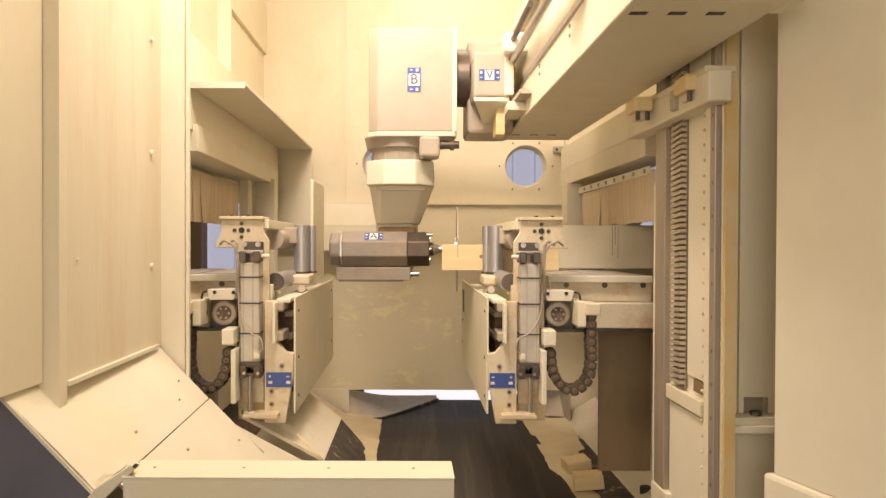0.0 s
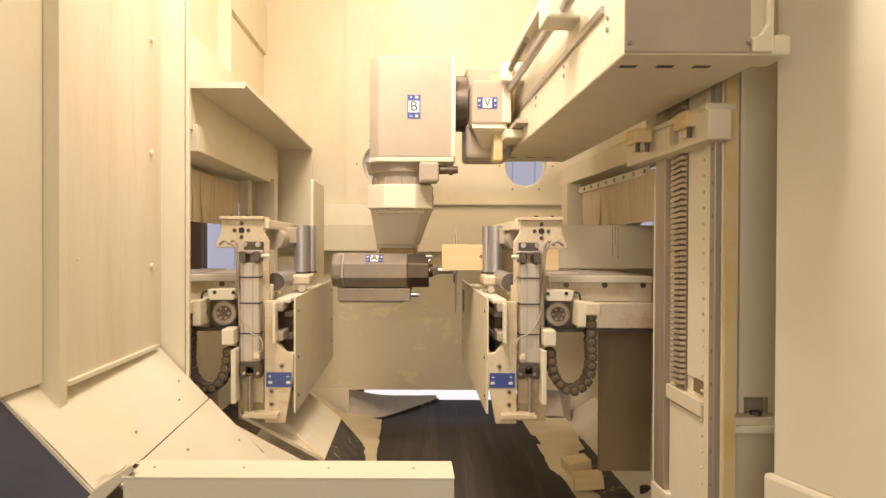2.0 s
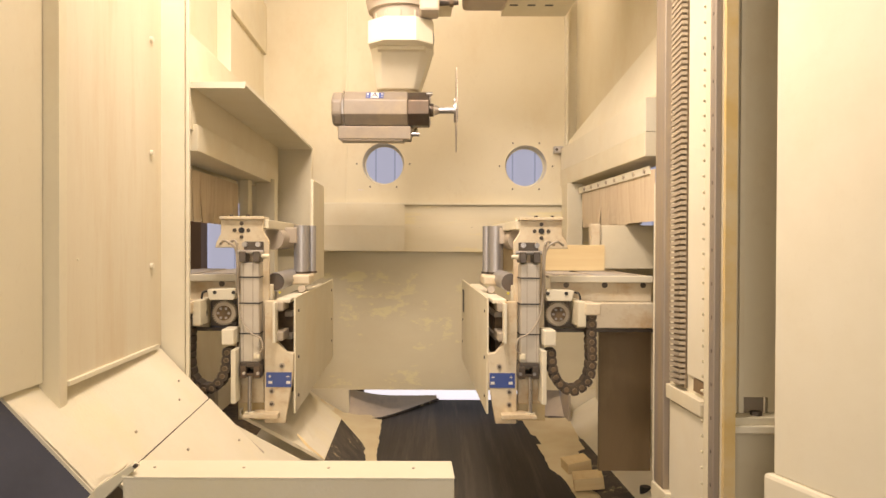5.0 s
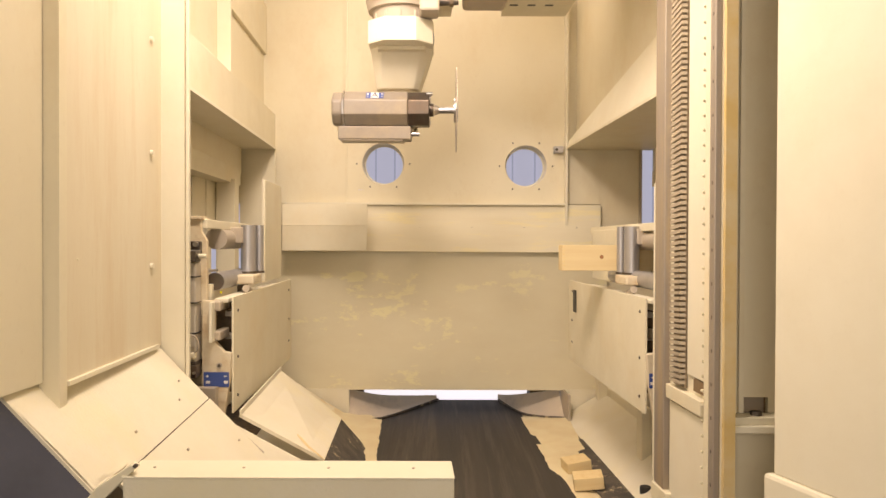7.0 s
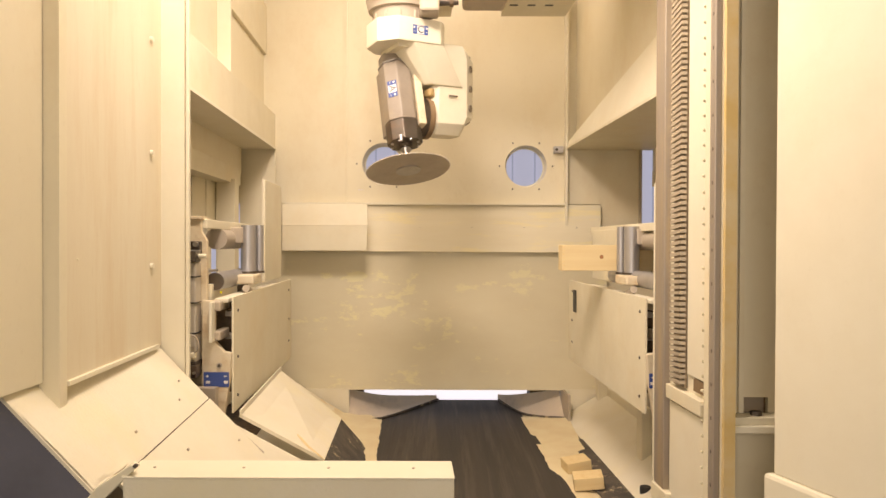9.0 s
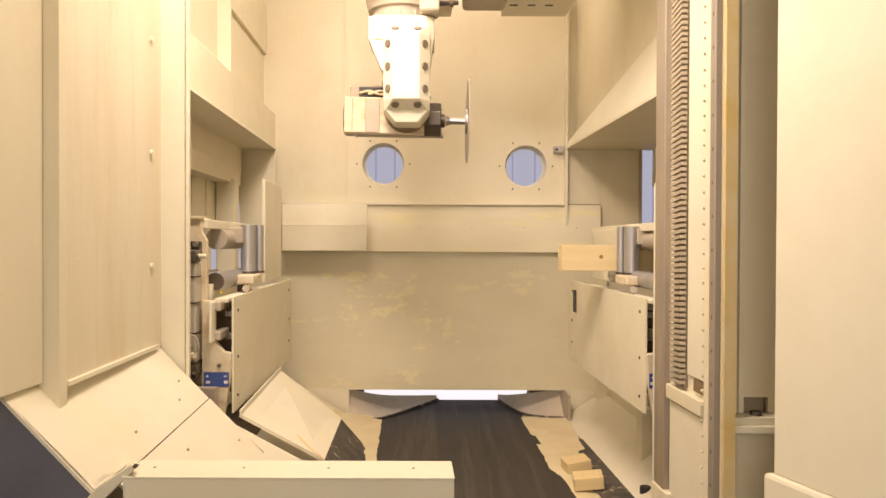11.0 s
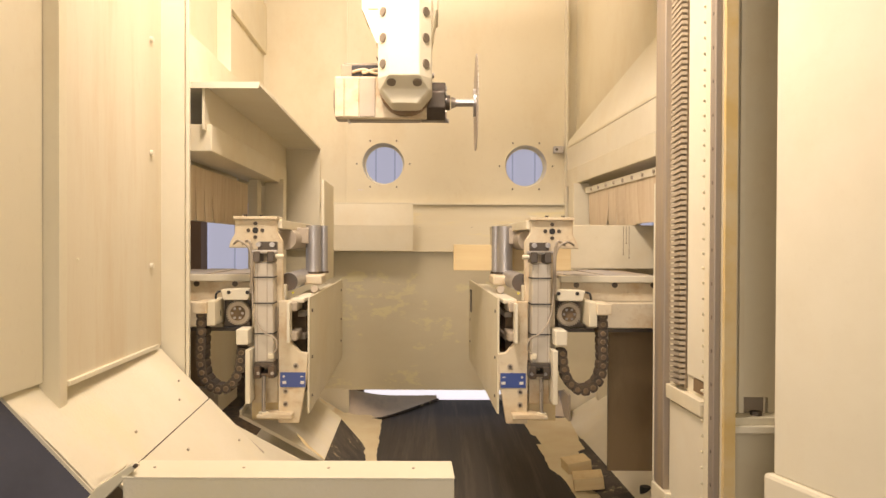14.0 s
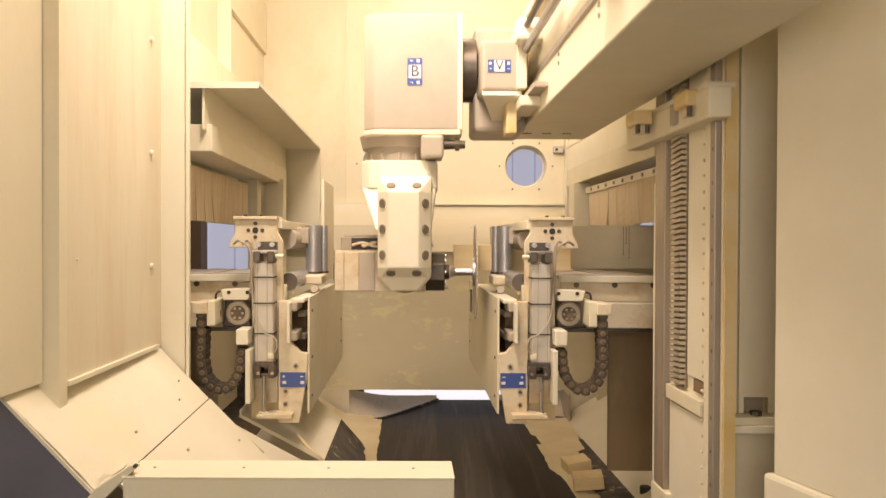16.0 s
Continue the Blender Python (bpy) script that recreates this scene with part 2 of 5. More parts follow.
structure("wall_west", box(-2.7, -2.6, -4, 2.6, 0, 3.85, lean=0), WALL, "cream outer wall", "wall")
structure("wall_east", box(2.6, 2.7, -4, 5.2, 0, 3.85, lean=0), WALL, "cream outer wall", "wall")

BACK = 4.75


def back_wall():
    """The rear sheet wall with two round portholes cut through it."""
    x0, x1, z0, z1 = -1.383, 1.049, 1.805, 3.75
    bm = bmesh.new()
    holes = ((-0.403, 2.071), (0.555, 2.059))
    r, n = 0.141, 32
    # cells: left of the holes, one square cell for each hole, between, right, above and below
    cell = 0.17
    xs = [x0, holes[0][0] - cell, holes[0][0] + cell, holes[1][0] - cell, holes[1][0] + cell, x1]
    zc = (holes[0][1] + holes[1][1]) / 2
    za, zb = zc - cell, zc + cell
    for y in (BACK, BACK + 0.03):
        def quad(a, b, c, d):
            bm.faces.new([bm.verts.new((px, y, pz)) for px, pz in ((a, c), (b, c), (b, d), (a, d))])
        quad(x0, x1, zb, z1)
        quad(x0, x1, z0, za)
        for a, b in ((xs[0], xs[1]), (xs[2], xs[3]), (xs[4], xs[5])):
            quad(a, b, za, zb)
    for hx, hz in holes:
        ring, square = [], []
        for i in range(n):
            t = 2 * math.pi * i / n
            c, s = math.cos(t), math.sin(t)
            k = cell / max(abs(c), abs(s))
            ring.append((hx + r * c, hz + r * s))
            square.append((hx + k * c, (zb if s > 0 else za) if abs(s) >= abs(c) else hz + k * s))
        for y in (BACK, BACK + 0.03):
            a = [bm.verts.new((px, y, pz)) for px, pz in ring]
            b = [bm.verts.new((px, y, pz)) for px, pz in square]
            for i in range(n):
                j = (i + 1) % n
                bm.faces.new((a[i], a[j], b[j], b[i]))
        a = [bm.verts.new((px, BACK, pz)) for px, pz in ring]
        b = [bm.verts.new((px, BACK + 0.10, pz)) for px, pz in ring]
        for i in range(n):
            j = (i + 1) % n
            bm.faces.new((a[i], a[j], b[j], b[i]))
    wall = structure("wall_back", bm, WALL, "cream sheet-metal rear wall with two round portholes", "wall")
    for hx, hz in holes:
        bm = bmesh.new()
        loops = [[bm.verts.new((hx + q * math.cos(2 * math.pi * i / 40), y, hz + q * math.sin(2 * math.pi * i / 40))) for i in range(40)] for q, y in ((0.1405, BACK + 0.004), (0.132, BACK + 0.09), (0.126, BACK + 0.09), (0.126, BACK + 0.10), (0.1405, BACK + 0.10))]
        for a, b in zip(loops, loops[1:]):
            for i in range(40):
                bm.faces.new((a[i], a[(i + 1) % 40], b[(i + 1) % 40], b[i]))
        part("porthole_rim", bm, CREAM_CLEAN, wall, "cream inner rim of the porthole", smooth=True)
        for k in range(6):
            t = math.pi * (k + 0.5) / 3
            bolt(wall, hx + 0.178 * math.sin(t), BACK, hz + 0.178 * math.cos(t), 0.006)
    part("seam_strip", box(-0.660, -0.645, 4.734, 4.75, 1.804, 3.74), CREAM, wall)
    part("bottom_lip", box(-1.054, 0.816, 4.70, 4.75, 1.795, 1.809, lean=0), CREAM_CLEAN, wall)
    part("corner_flange", box(0.812, 0.827, 4.69, 4.75, 1.656, 3.74), CREAM_CLEAN, wall)
    return wall


back_wall()
band = structure("wall_band", slab(((-1.077, 4.74, 1.796), (-1.059, 4.66, 1.483), (1.036, 4.66, 1.479), (1.054, 4.74, 1.796)), -0.012), BANDPAINT, "sloping cream cover strip below the rear wall", "wall")
for k in range(4):
    bolt(band, -0.154 + 0.347 * k, 4.695, 1.640, 0.008)
structure("wall_lower", box(-1.105, 1.094, 4.70, 4.73, 0.561, 1.505, lean=0), RUBBED, "cream lower rear panel with pale rubbed sawdust stains", "wall")

# left side: inner wall above the opening
structure("wall_left_upper", box(-1.30, -1.105, 2.7, 4.75, 2.40, 3.75), WALL, "cream inner side wall under the lamp", "wall")
structure("wall_left_ledge", box(-1.034 - 0.34, -1.034, 2.88, 4.75, 2.17, 2.40), CREAM, "cream box beam along the side wall", "beam", 0.004)
structure("wall_left_inner", box(-1.383 - 0.05 + 0.05, -1.383 + 0.05, 3.75, 4.745, 1.66, 2.17), WALL, "cream inner side wall above the infeed opening", "wall")
structure("wall_left_sill", box(-1.383 - 0.05 + 0.05, -1.383 + 0.05, 3.75, 4.745, 0.5, 1.35), WALL, "cream inner side wall below the infeed opening", "wall")
structure("wall_back_left", box(-1.315, -0.627, 4.765, 4.80, 0.510, 1.829, lean=0), WALL, "cream rear corner panel", "wall")
structure("wall_left_beam", box(-1.3, -1.0925, 2.88, 4.75, 2.80, 3.12), CREAM, "cream upper box beam along the side wall", "beam", 0.004)
for py in (3.594,):
    structure("wall_left_rib", box(-1.28, -1.045 - 0.05 * (py - 2.88), py, py + 0.02, 2.40, 2.80), CREAM_CLEAN, "cream stiffening rib of the side wall", "wall")

# left front: guard wall, post and sloping chute plates
guard = structure("wall_guard", box(-0.963 - 0.04, -0.963, 1.8, 2.53, 1.180, 3.75), GUARD, "cream guard wall panel with round-headed bolts", "wall", 0.002)
part("guard_foot", box(-0.963, -0.963 + 0.012, 1.8, 2.45, 1.178, 1.190), CREAM_CLEAN, guard)
structure("wall_guard_edge", box(-1.008, -0.956, 1.76, 1.8, 1.11, 3.75), WALL, "folded cream edge of the guard wall", "wall", 0.001)
structure("wall_guard_near", box(-0.997 - 0.03, -0.997, 0.5, 1.758, 1.195, 3.75, lean=0), WALL, "cream guard wall panel in shade", "wall")
post = structure("post", box(-1.008, -0.912, 2.5, 2.535, 1.026, 3.75), CREAM_CLEAN, "cream square steel post", "post", 0.004)
part("guide_strip", box(-0.906, -0.896, 2.49, 2.508, 1.044, 3.75), CREAM_CLEAN, post)
for z in (2.232, 1.848, 1.464):
    part("bolt", rod((-1.002, 2.4, z), (-0.983, 2.4, z), 0.011, 0.009, 12), CREAM_CLEAN, guard)
for py, pz in ((1.86, 0.6), (1.86, 1.35), (1.86, 2.0)):
    part("rivet", rod((-0.963, py, pz + 0.9), (-0.963 + 0.004, py, pz + 0.9), 0.004, 0.003, 8), CREAM, guard)


def slope(x):
    return 1.191 - 1.036 * (x + 1.016)


chute = thing("chute", "cream sloping chute plates thick with sawdust", "chute", kind="structure")
part("chute_plate", slab(((-1.25, 1.62, slope(-1.25)), (-0.79, 1.62, slope(-0.79)), (-0.826, 2.49, slope(-0.826)), (-1.25, 2.49, slope(-1.25))), 0.008), DUSTY, chute)
part("chute_plate", slab(((-0.7925, 1.725, slope(-0.7925) - 0.001), (-0.42, 1.725, slope(-0.42)), (-0.42, 2.5, slope(-0.42)), (-0.8245, 2.5, slope(-0.8245) - 0.001)), 0.008), DUSTY, chute)
far_plate = part("chute_plate", slab(((-0.775, 2.7, 0.887), (-0.460, 2.75, 0.699), (-0.516, 3.6, 0.646), (-0.815, 3.55, 0.900)), 0.012), DUSTY, chute)
part("chute_lip", slab(((-0.775, 2.69, 0.885), (-0.775, 2.69, 0.904), (-0.818, 3.55, 0.917), (-0.818, 3.55, 0.897)), 0.006), CREAM_CLEAN, chute)
part("chute_apron", prism(((-1.3, 0.2), (-0.74, 0.2), (-0.74, slope(-0.74) - 0.02), (-1.3, slope(-1.3) - 0.02)), 1.64, 1.66, lean=0), BLUEGREY, chute)
for bx, by in ((-1.03, 1.95), (-1.035, 2.15), (-1.04, 2.35), (-0.76, 2.1), (-0.7, 2.42), (-1.0, 2.05), (-1.0, 2.25), (-0.9, 2.40), (-0.85, 1.95), (-0.86, 2.3)):
    bolt(chute, bx, by, slope(bx), 0.0038, BOXGREY, (0.69, 0, 0.72))
part("chute_channel", slab(((-0.8245, 2.5, slope(-0.8245) - 0.05), (-0.42, 2.5, slope(-0.42) - 0.05), (-0.460, 2.75, 0.699 - 0.05), (-0.775, 2.7, 0.887 - 0.05)), 0.01), DUSTY, chute)
structure("chute_wall", box(-1.6, -0.847, 2.62, 2.66, 0.3, 1.001, lean=0), BOXGREY, "shaded base wall behind the chute", "wall")
part("chute_end", slab(((-0.919, 2.53, 1.032), (-0.644, 2.53, 0.791), (-0.644, 2.53, 0.595), (-0.919, 2.53, 0.595)), -0.01), BOXGREY, chute)

ledge = thing("front_ledge", "cream box ledge with sawdust on its top", "ledge", kind="structure")
part("ledge_body", box(-0.728, 0.028, 1.6, 1.715, 0.2, 1.010), DUSTY, ledge, bevel=0.006)
part("ledge_cover", box(-0.728, 0.029, 1.594, 1.718, 1.011, 1.015), CREAM_CLEAN, ledge, bevel=0.002)
part("ledge_bracket", prism(((-0.812, 0.959), (-0.788, 0.987), (-0.707, 1.041), (-0.696, 1.033), (-0.771, 0.959)), 1.60, 1.63), CREAM, ledge, bevel=0.003)
part("bracket_bolt", rod((-0.696, 1.6, 1.039), (-0.696, 1.593, 1.039), 0.005, n=10), DARKSTEEL, ledge)
for dx in (0.05, 0.26, 0.46, 0.66):
    bolt(ledge, -0.728 + dx, 1.66, 1.015, 0.004, BOXGREY, (0, 0, 1), 0.002)

# conveyor belt, its skirts and the sawdust round it
conveyor = thing("conveyor", "black rubber conveyor belt strewn with sawdust", "conveyor", (0, 3.5, 0.37))
part("belt", box(-0.285, 0.685, 2.0, 5.25, 0.35, 0.37), RUBBER, conveyor, bevel=0.004)
part("belt_drum", rod((-0.45, 5.27, 0.30), (0.49, 5.27, 0.30), 0.068), DARKSTEEL, conveyor, smooth=True)
structure("machine_base", box(-2.5, 2.5, 1.7, 5.2, 0.1, 0.33, lean=0), BROWNDUST, "dusty machine base under the belt", "base")
# added emissive slab, stands in for the daylit floor beyond the belt
structure("glow_panel_low", box(-0.62, 0.67, 5.6, 5.62, 0.15, 0.6, lean=0), glow("low_daylight_glow", (0.92, 0.86, 0.9), 1.0), "glowing panel added in place of the daylit floor behind the belt", "daylight")


def heap(name, corners, mat, label, lift, seed, nx=24, ny=34):
    """An uneven sheet of loose dust over four corners, thinning out to a ragged edge."""
    a, b, c, d = [Vector(p) for p in corners]
    bm = bmesh.new()
    grid = []
    for i in range(nx + 1):
        u = i / nx
        row = []
        for j in range(ny + 1):
            v = j / ny
            p = a.lerp(b, u).lerp(d.lerp(c, u), v)
            n = noise.fractal(Vector((p.x * 4 + seed, p.y * 4, p.z * 4)), 0.9, 2.0, 5)
            p = p + Vector((0, 0, lift * (0.4 + 0.8 * n)))
            if i == 0 or i == nx:
                p.x += 0.014 * noise.noise(Vector((seed, p.y * 11, i)))
            row.append(bm.verts.new(p))
        grid.append(row)
    for i in range(nx):
        for j in range(ny):
            bm.faces.new((grid[i][j], grid[i + 1][j], grid[i + 1][j + 1], grid[i][j + 1]))
    ob = part(name, bm, mat, None, label, smooth=False)
    for p in ob.data.polygons:
        p.use_smooth = True
    return tagged(ob, category="sawdust", kind="stuff")


heap("sawdust_drift", ((-1.245, 1.625, slope(-1.245) + 0.002), (-0.80, 1.625, slope(-0.80) + 0.002), (-0.81, 1.80, slope(-0.81) - 0.002), (-1.245, 1.80, slope(-1.245) - 0.002)), DUSTY, "rough layer of pale sawdust on the chute edge", 0.007, 31.0, 60, 30)


def ragged_sheet(bm, left, right, steps, seed, ragged=0.03, thick=0.006, teeth=9.0):
    """A sheet between two lines of equal count, whose right border is torn."""
    def along(line, u):
        k = u * (len(line) - 1)
        i = min(int(k), len(line) - 2)
        return Vector(line[i]).lerp(Vector(line[i + 1]), k - i)
    top, low = [], []
    for i in range(steps + 1):
        u = i / steps
        a, b = along(left, u), along(right, u)
        tear = ragged * (noise.fractal(Vector((seed, u * teeth, 0)), 0.7, 2.0, 5) + 0.6 * (u * teeth % 1.0))
        cross = [a.lerp(b, v * (1 + (tear if v == 1.0 else 0) / max((b - a).length, 0.05))) for v in (0, 0.33, 0.66, 1.0)]
        top.append([bm.verts.new(p) for p in cross])
        low.append([bm.verts.new(p - Vector((0, 0, thick))) for p in cross])
    for i in range(steps):
        for j in range(3):
            bm.faces.new((top[i][j], top[i + 1][j], top[i + 1][j + 1], top[i][j + 1]))
            bm.faces.new((low[i][j], low[i][j + 1], low[i + 1][j + 1], low[i + 1][j]))
        bm.faces.new((top[i][3], top[i + 1][3], low[i + 1][3], low[i][3]))
    return bm


def fold_left(y):
    return -0.62 + LEAN * (y - 4.69)


def fold_right(y):
    return 0.80 + LEAN * (y - 4.69)


structure("base_slope_left", slab(((fold_left(2.6), 2.6, 0.376), (fold_left(4.68), 4.68, 0.376), (fold_left(4.68) - 0.35, 4.68, 0.60), (fold_left(2.6) - 0.35, 2.6, 0.60)), -0.012), DUSTY, "dusty sloping base plate beside the belt", "base")
right_slope = structure("base_slope_right", slab(((fold_right(2.3), 2.3, 0.378), (fold_right(2.3) + 0.27, 2.3, 0.545), (fold_right(4.68) + 0.27, 4.68, 0.545), (fold_right(4.68), 4.68, 0.378)), -0.012), DUSTY, "dusty sloping base plate beside the belt", "base")
for k in range(9):
    y = 3.0 + 0.19 * k
    bolt(right_slope, fold_right(y) + 0.03, y, 0.400, 0.006, BOXGREY, (-0.5, 0, 0.85), 0.004)
structure("base_floor_left", box(-0.62 - 0.01, -0.36, 2.6, 4.9, 0.34, 0.366), SAWDUST, "sawdust-covered base plate beside the belt", "base")
structure("base_floor_right", box(0.62, 0.92, 2.3, 4.9, 0.34, 0.366), SAWDUST, "sawdust-covered base plate beside the belt", "base")
structure("base_step_left", box(-1.1, -0.622, 4.69, 4.72, 0.34, 0.567, lean=0), DUSTY, "dusty cream step under the rear panel", "wall")
structure("base_step_right", box(0.822, 1.2, 4.69, 4.72, 0.34, 0.567, lean=0), DUSTY, "dusty cream step under the rear panel", "wall")
# cheeks take the grey paint so their colour carries the recess shade
structure("base_cheek_left", box(-0.634, -0.622, 4.723, 5.29, 0.34, 0.567), BOXGREY, "cheek plate beside the belt exit, its shade given by grey colour", "wall")
structure("base_cheek_right", box(0.808, 0.822, 4.52, 5.29, 0.36, 0.567), BOXGREY, "cheek plate beside the belt exit, its shade given by grey colour", "wall")
structure("base_wall_right", box(fold_right(3.3) + 0.265, fold_right(3.3) + 0.30, 3.3, 4.68, 0.4, 0.64), WALL, "cream base wall", "wall")
structure("base_rib", box(1.012, 1.072, 4.58, 4.64, 0.48, 1.0), CREAM, "cream base rib", "wall")
structure("base_foot", box(0.985, 1.035, 3.48, 3.56, 0.45, 0.72), CREAM, "cream foot plate of the base", "wall", 0.004)
structure("base_back", box(-2.5, -0.60, 5.3, 5.35, 0, 1.3, lean=0), BROWNDUST, "dark dusty base wall", "wall")
structure("base_back_right", box(0.66, 2.5, 5.3, 5.35, 0, 1.4, lean=0), BROWNDUST, "dark dusty base wall", "wall")
structure("rubber_flap_left", ragged_sheet(bmesh.new(), ((-0.45, 2.6, 0.70), (-0.462, 2.76, 0.692), (-0.518, 3.61, 0.640)), ((-0.26, 2.6, 0.545), (-0.345, 3.2, 0.515), (-0.425, 3.74, 0.48)), 60, 2.0, 0.03), OLDRUBBER, "torn black rubber sealing flap", "flap")
structure("rubber_flap_right", ragged_sheet(bmesh.new(), [(fold_right(y) + 0.004, y, 0.392) for y in (2.3, 3.3, 4.15)], [(fold_right(y) - w, y, 0.380) for y, w in ((2.3, 0.14), (3.3, 0.15), (4.15, 0.06))], 70, 7.0, 0.035), OLDRUBBER, "black rubber sealing flap dusted with chips", "flap")
heap("sawdust_drift", ((fold_left(3.0) + 0.0, 3.0, 0.372), (-0.315, 3.0, 0.368), (-0.402, 4.72, 0.368), (fold_left(4.66) - 0.05, 4.66, 0.40)), SAWDUST, "heap of pale sawdust along the belt", 0.022, 3.0)
heap("sawdust_drift", ((0.575, 3.2, 0.366), (fold_right(3.2) - 0.11, 3.2, 0.366), (fold_right(4.66) + 0.03, 4.66, 0.392), (0.525, 4.74, 0.368)), SAWDUST, "heap of pale sawdust along the belt", 0.016, 9.0)
heap("sawdust_drift", ((fold_left(3.5) - 0.10, 3.5, 0.44), (fold_left(3.5) + 0.03, 3.5, 0.374), (fold_left(4.66) + 0.02, 4.66, 0.376), (fold_left(4.66) - 0.24, 4.66, 0.53)), SAWDUST, "drift of pale sawdust on the sloping plate", 0.018, 14.0)
heap("sawdust_drift", ((fold_right(3.9) + 0.02, 3.9, 0.39), (fold_right(3.9) + 0.17, 3.9, 0.475), (fold_right(4.66) + 0.25, 4.66, 0.525), (fold_right(4.66) + 0.02, 4.66, 0.385)), SAWDUST, "drift of pale sawdust on the sloping plate", 0.014, 21.0)
SKIRT = material("dusty_grey_skirt", (0.6, 0.52, 0.43), (0.68, 0.58, 0.44), 0.9, scale=7, bump=0.5, grain=90, stain=(0.3, 0.25, 0.21), stain_amount=0.5, stain_scale=5)


def deflector(low, high, sag, seed):
    """A drooping sheet between its edge on the belt and its edge under the panel."""
    skirt = thing("belt_deflector", "drooping grey rubber skirt loaded with dust at the belt exit", "skirt", kind="structure")
    a, b = curve(low, 10), curve(high, 10)
    bm = bmesh.new()
    rows = []
    for i, (p, q) in enumerate(zip(a, b)):
        row = []
        for j in range(9):
            v = j / 8
            m = p.lerp(q, v) + Vector((0, 0, -sag * math.sin(math.pi * v)))
            m.z += 0.012 * noise.fractal(Vector((m.x * 9 + seed, m.y * 9, 0)), 0.9, 2.0, 4) * math.sin(math.pi * min(1, v + 0.15))
            row.append(m)
        rows.append(row)
    top = [[bm.verts.new(m) for m in row] for row in rows]
    low_side = [[bm.verts.new(m - Vector((0, -0.004, 0.012))) for m in row] for row in rows]
    n = len(rows)
    for i in range(n - 1):
        for j in range(8):
            bm.faces.new((top[i][j], top[i + 1][j], top[i + 1][j + 1], top[i][j + 1]))
            bm.faces.new((low_side[i][j], low_side[i][j + 1], low_side[i + 1][j + 1], low_side[i + 1][j]))
        for j in (0, 8):
            bm.faces.new((top[i][j], low_side[i][j], low_side[i + 1][j], top[i + 1][j]))
    for i in (0, n - 1):
        for j in range(8):
            bm.faces.new((top[i][j], top[i][j + 1], low_side[i][j + 1], low_side[i][j]))
    part("skirt_sheet", bm, SKIRT, skirt, smooth=True)
    part("skirt_edge", tube([p - Vector((0, 0.006, 0.002)) for p in a], 0.008), OLDRUBBER, skirt, smooth=True)


deflector(((-0.625, 4.66, 0.385), (-0.40, 4.68, 0.382), (-0.033, 5.23, 0.385)), ((-0.625, 4.78, 0.55), (-0.42, 5.0, 0.462), (-0.045, 5.27, 0.402)), 0.02, 1.0)
deflector(((0.80, 4.62, 0.40), (0.556, 4.80, 0.382), (0.413, 5.21, 0.385)), ((0.79, 4.78, 0.55), (0.51, 5.0, 0.468), (0.412, 5.27, 0.41)), 0.015, 5.0)


def offcut(x, y, z, turn, size):
    ob = thing("offcut", "short sawn pine block lying beside the belt", "wood block", (x, y, z), "pine offcuts")
    a, b, c = size
    part("block", box(x - a, x + a, y - b, y + b, z, z + c, lean=0), PINE_END, ob, bevel=0.004)
    part("end_face", box(x - a * 0.96, x + a * 0.96, y - b - 0.001, y - b + 0.001, z + c * 0.04, z + c * 0.96, lean=0), PINE, ob)
    ob.rotation_euler = (radians(4), radians(-7), radians(turn))
    return ob


offcut(0.69, 3.62, 0.385, 12, (0.065, 0.05, 0.055))
offcut(0.70, 3.36, 0.385, -6, (0.07, 0.05, 0.06))
knob = thing("black_cap", "black cylindrical cap on the dusty base", "cap", (0.924, 3.2, 0.39))
part("cap", rod((0.924, 3.2, 0.388), (0.924, 3.2, 0.441), 0.025), BLACK, knob, bevel=0.003)
for x0, z0, x1, z1 in ((-0.553, 0.798, -0.4545, 0.724), (-0.544, 0.79, -0.489, 0.75), (-0.559, 0.803, -0.506, 0.762)):
    twig = thing("splinter", "thin torn wood splinter lying on the chute", "splinter", group="wood splinters")
    part("sliver", tube(curve([(x0, 2.72, z0), (x0 * 0.55 + x1 * 0.45, 2.70, z0 * 0.5 + z1 * 0.5), (x1, 2.68, z1)], 4), 0.003, 5), PINE, twig)

# right side: column with rails and rack
column = thing("column", "cream machine column with steel guide rails and a gear rack", "column", kind="structure")
CX = 0.810
part("column_body", box(CX, CX + 0.03, 2.03, 2.53, 0.1, 3.75), CREAM_CLEAN, column)
part("front_strip", box(CX, 0.843, 2.026, 2.05, 0.1, 3.75), YELLOW, column)
part("rail_bed", box(CX - 0.006, CX, 2.04, 2.11, 0.2, 3.7), CREAM, column)
part("guide_rail", box(CX - 0.026, CX - 0.007, 2.04, 2.075, 0.2, 3.7), RAIL, column, bevel=0.003)
part("rail_cover", box(CX - 0.028, CX - 0.007, 2.076, 2.108, 0.2, 3.7), CREAM, column, bevel=0.002)
part("guide_rail", box(CX - 0.046, CX - 0.022, 2.44, 2.53, 0.693, 3.7), RAIL, column, bevel=0.004)
part("rail_lip", box(CX - 0.05, CX - 0.024, 2.532, 2.545, 0.693, 1.762), CREAM_CLEAN, column)
part("cover_plate", box(CX - 0.012, CX - 0.001, 2.135, 2.28, 1.124, 3.7), CREAM_CLEAN, column, bevel=0.002)
# dark plate paints the shade inside the opening below the cover
part("opening_shade", box(CX - 0.006, CX + 0.004, 2.138, 2.235, 1.080, 1.122), BROWNSHEET, column)
part("rack_bed", box(CX - 0.024, CX - 0.001, 2.292, 2.385, 1.076, 3.7), RACKBED, column)
tooth_me = None
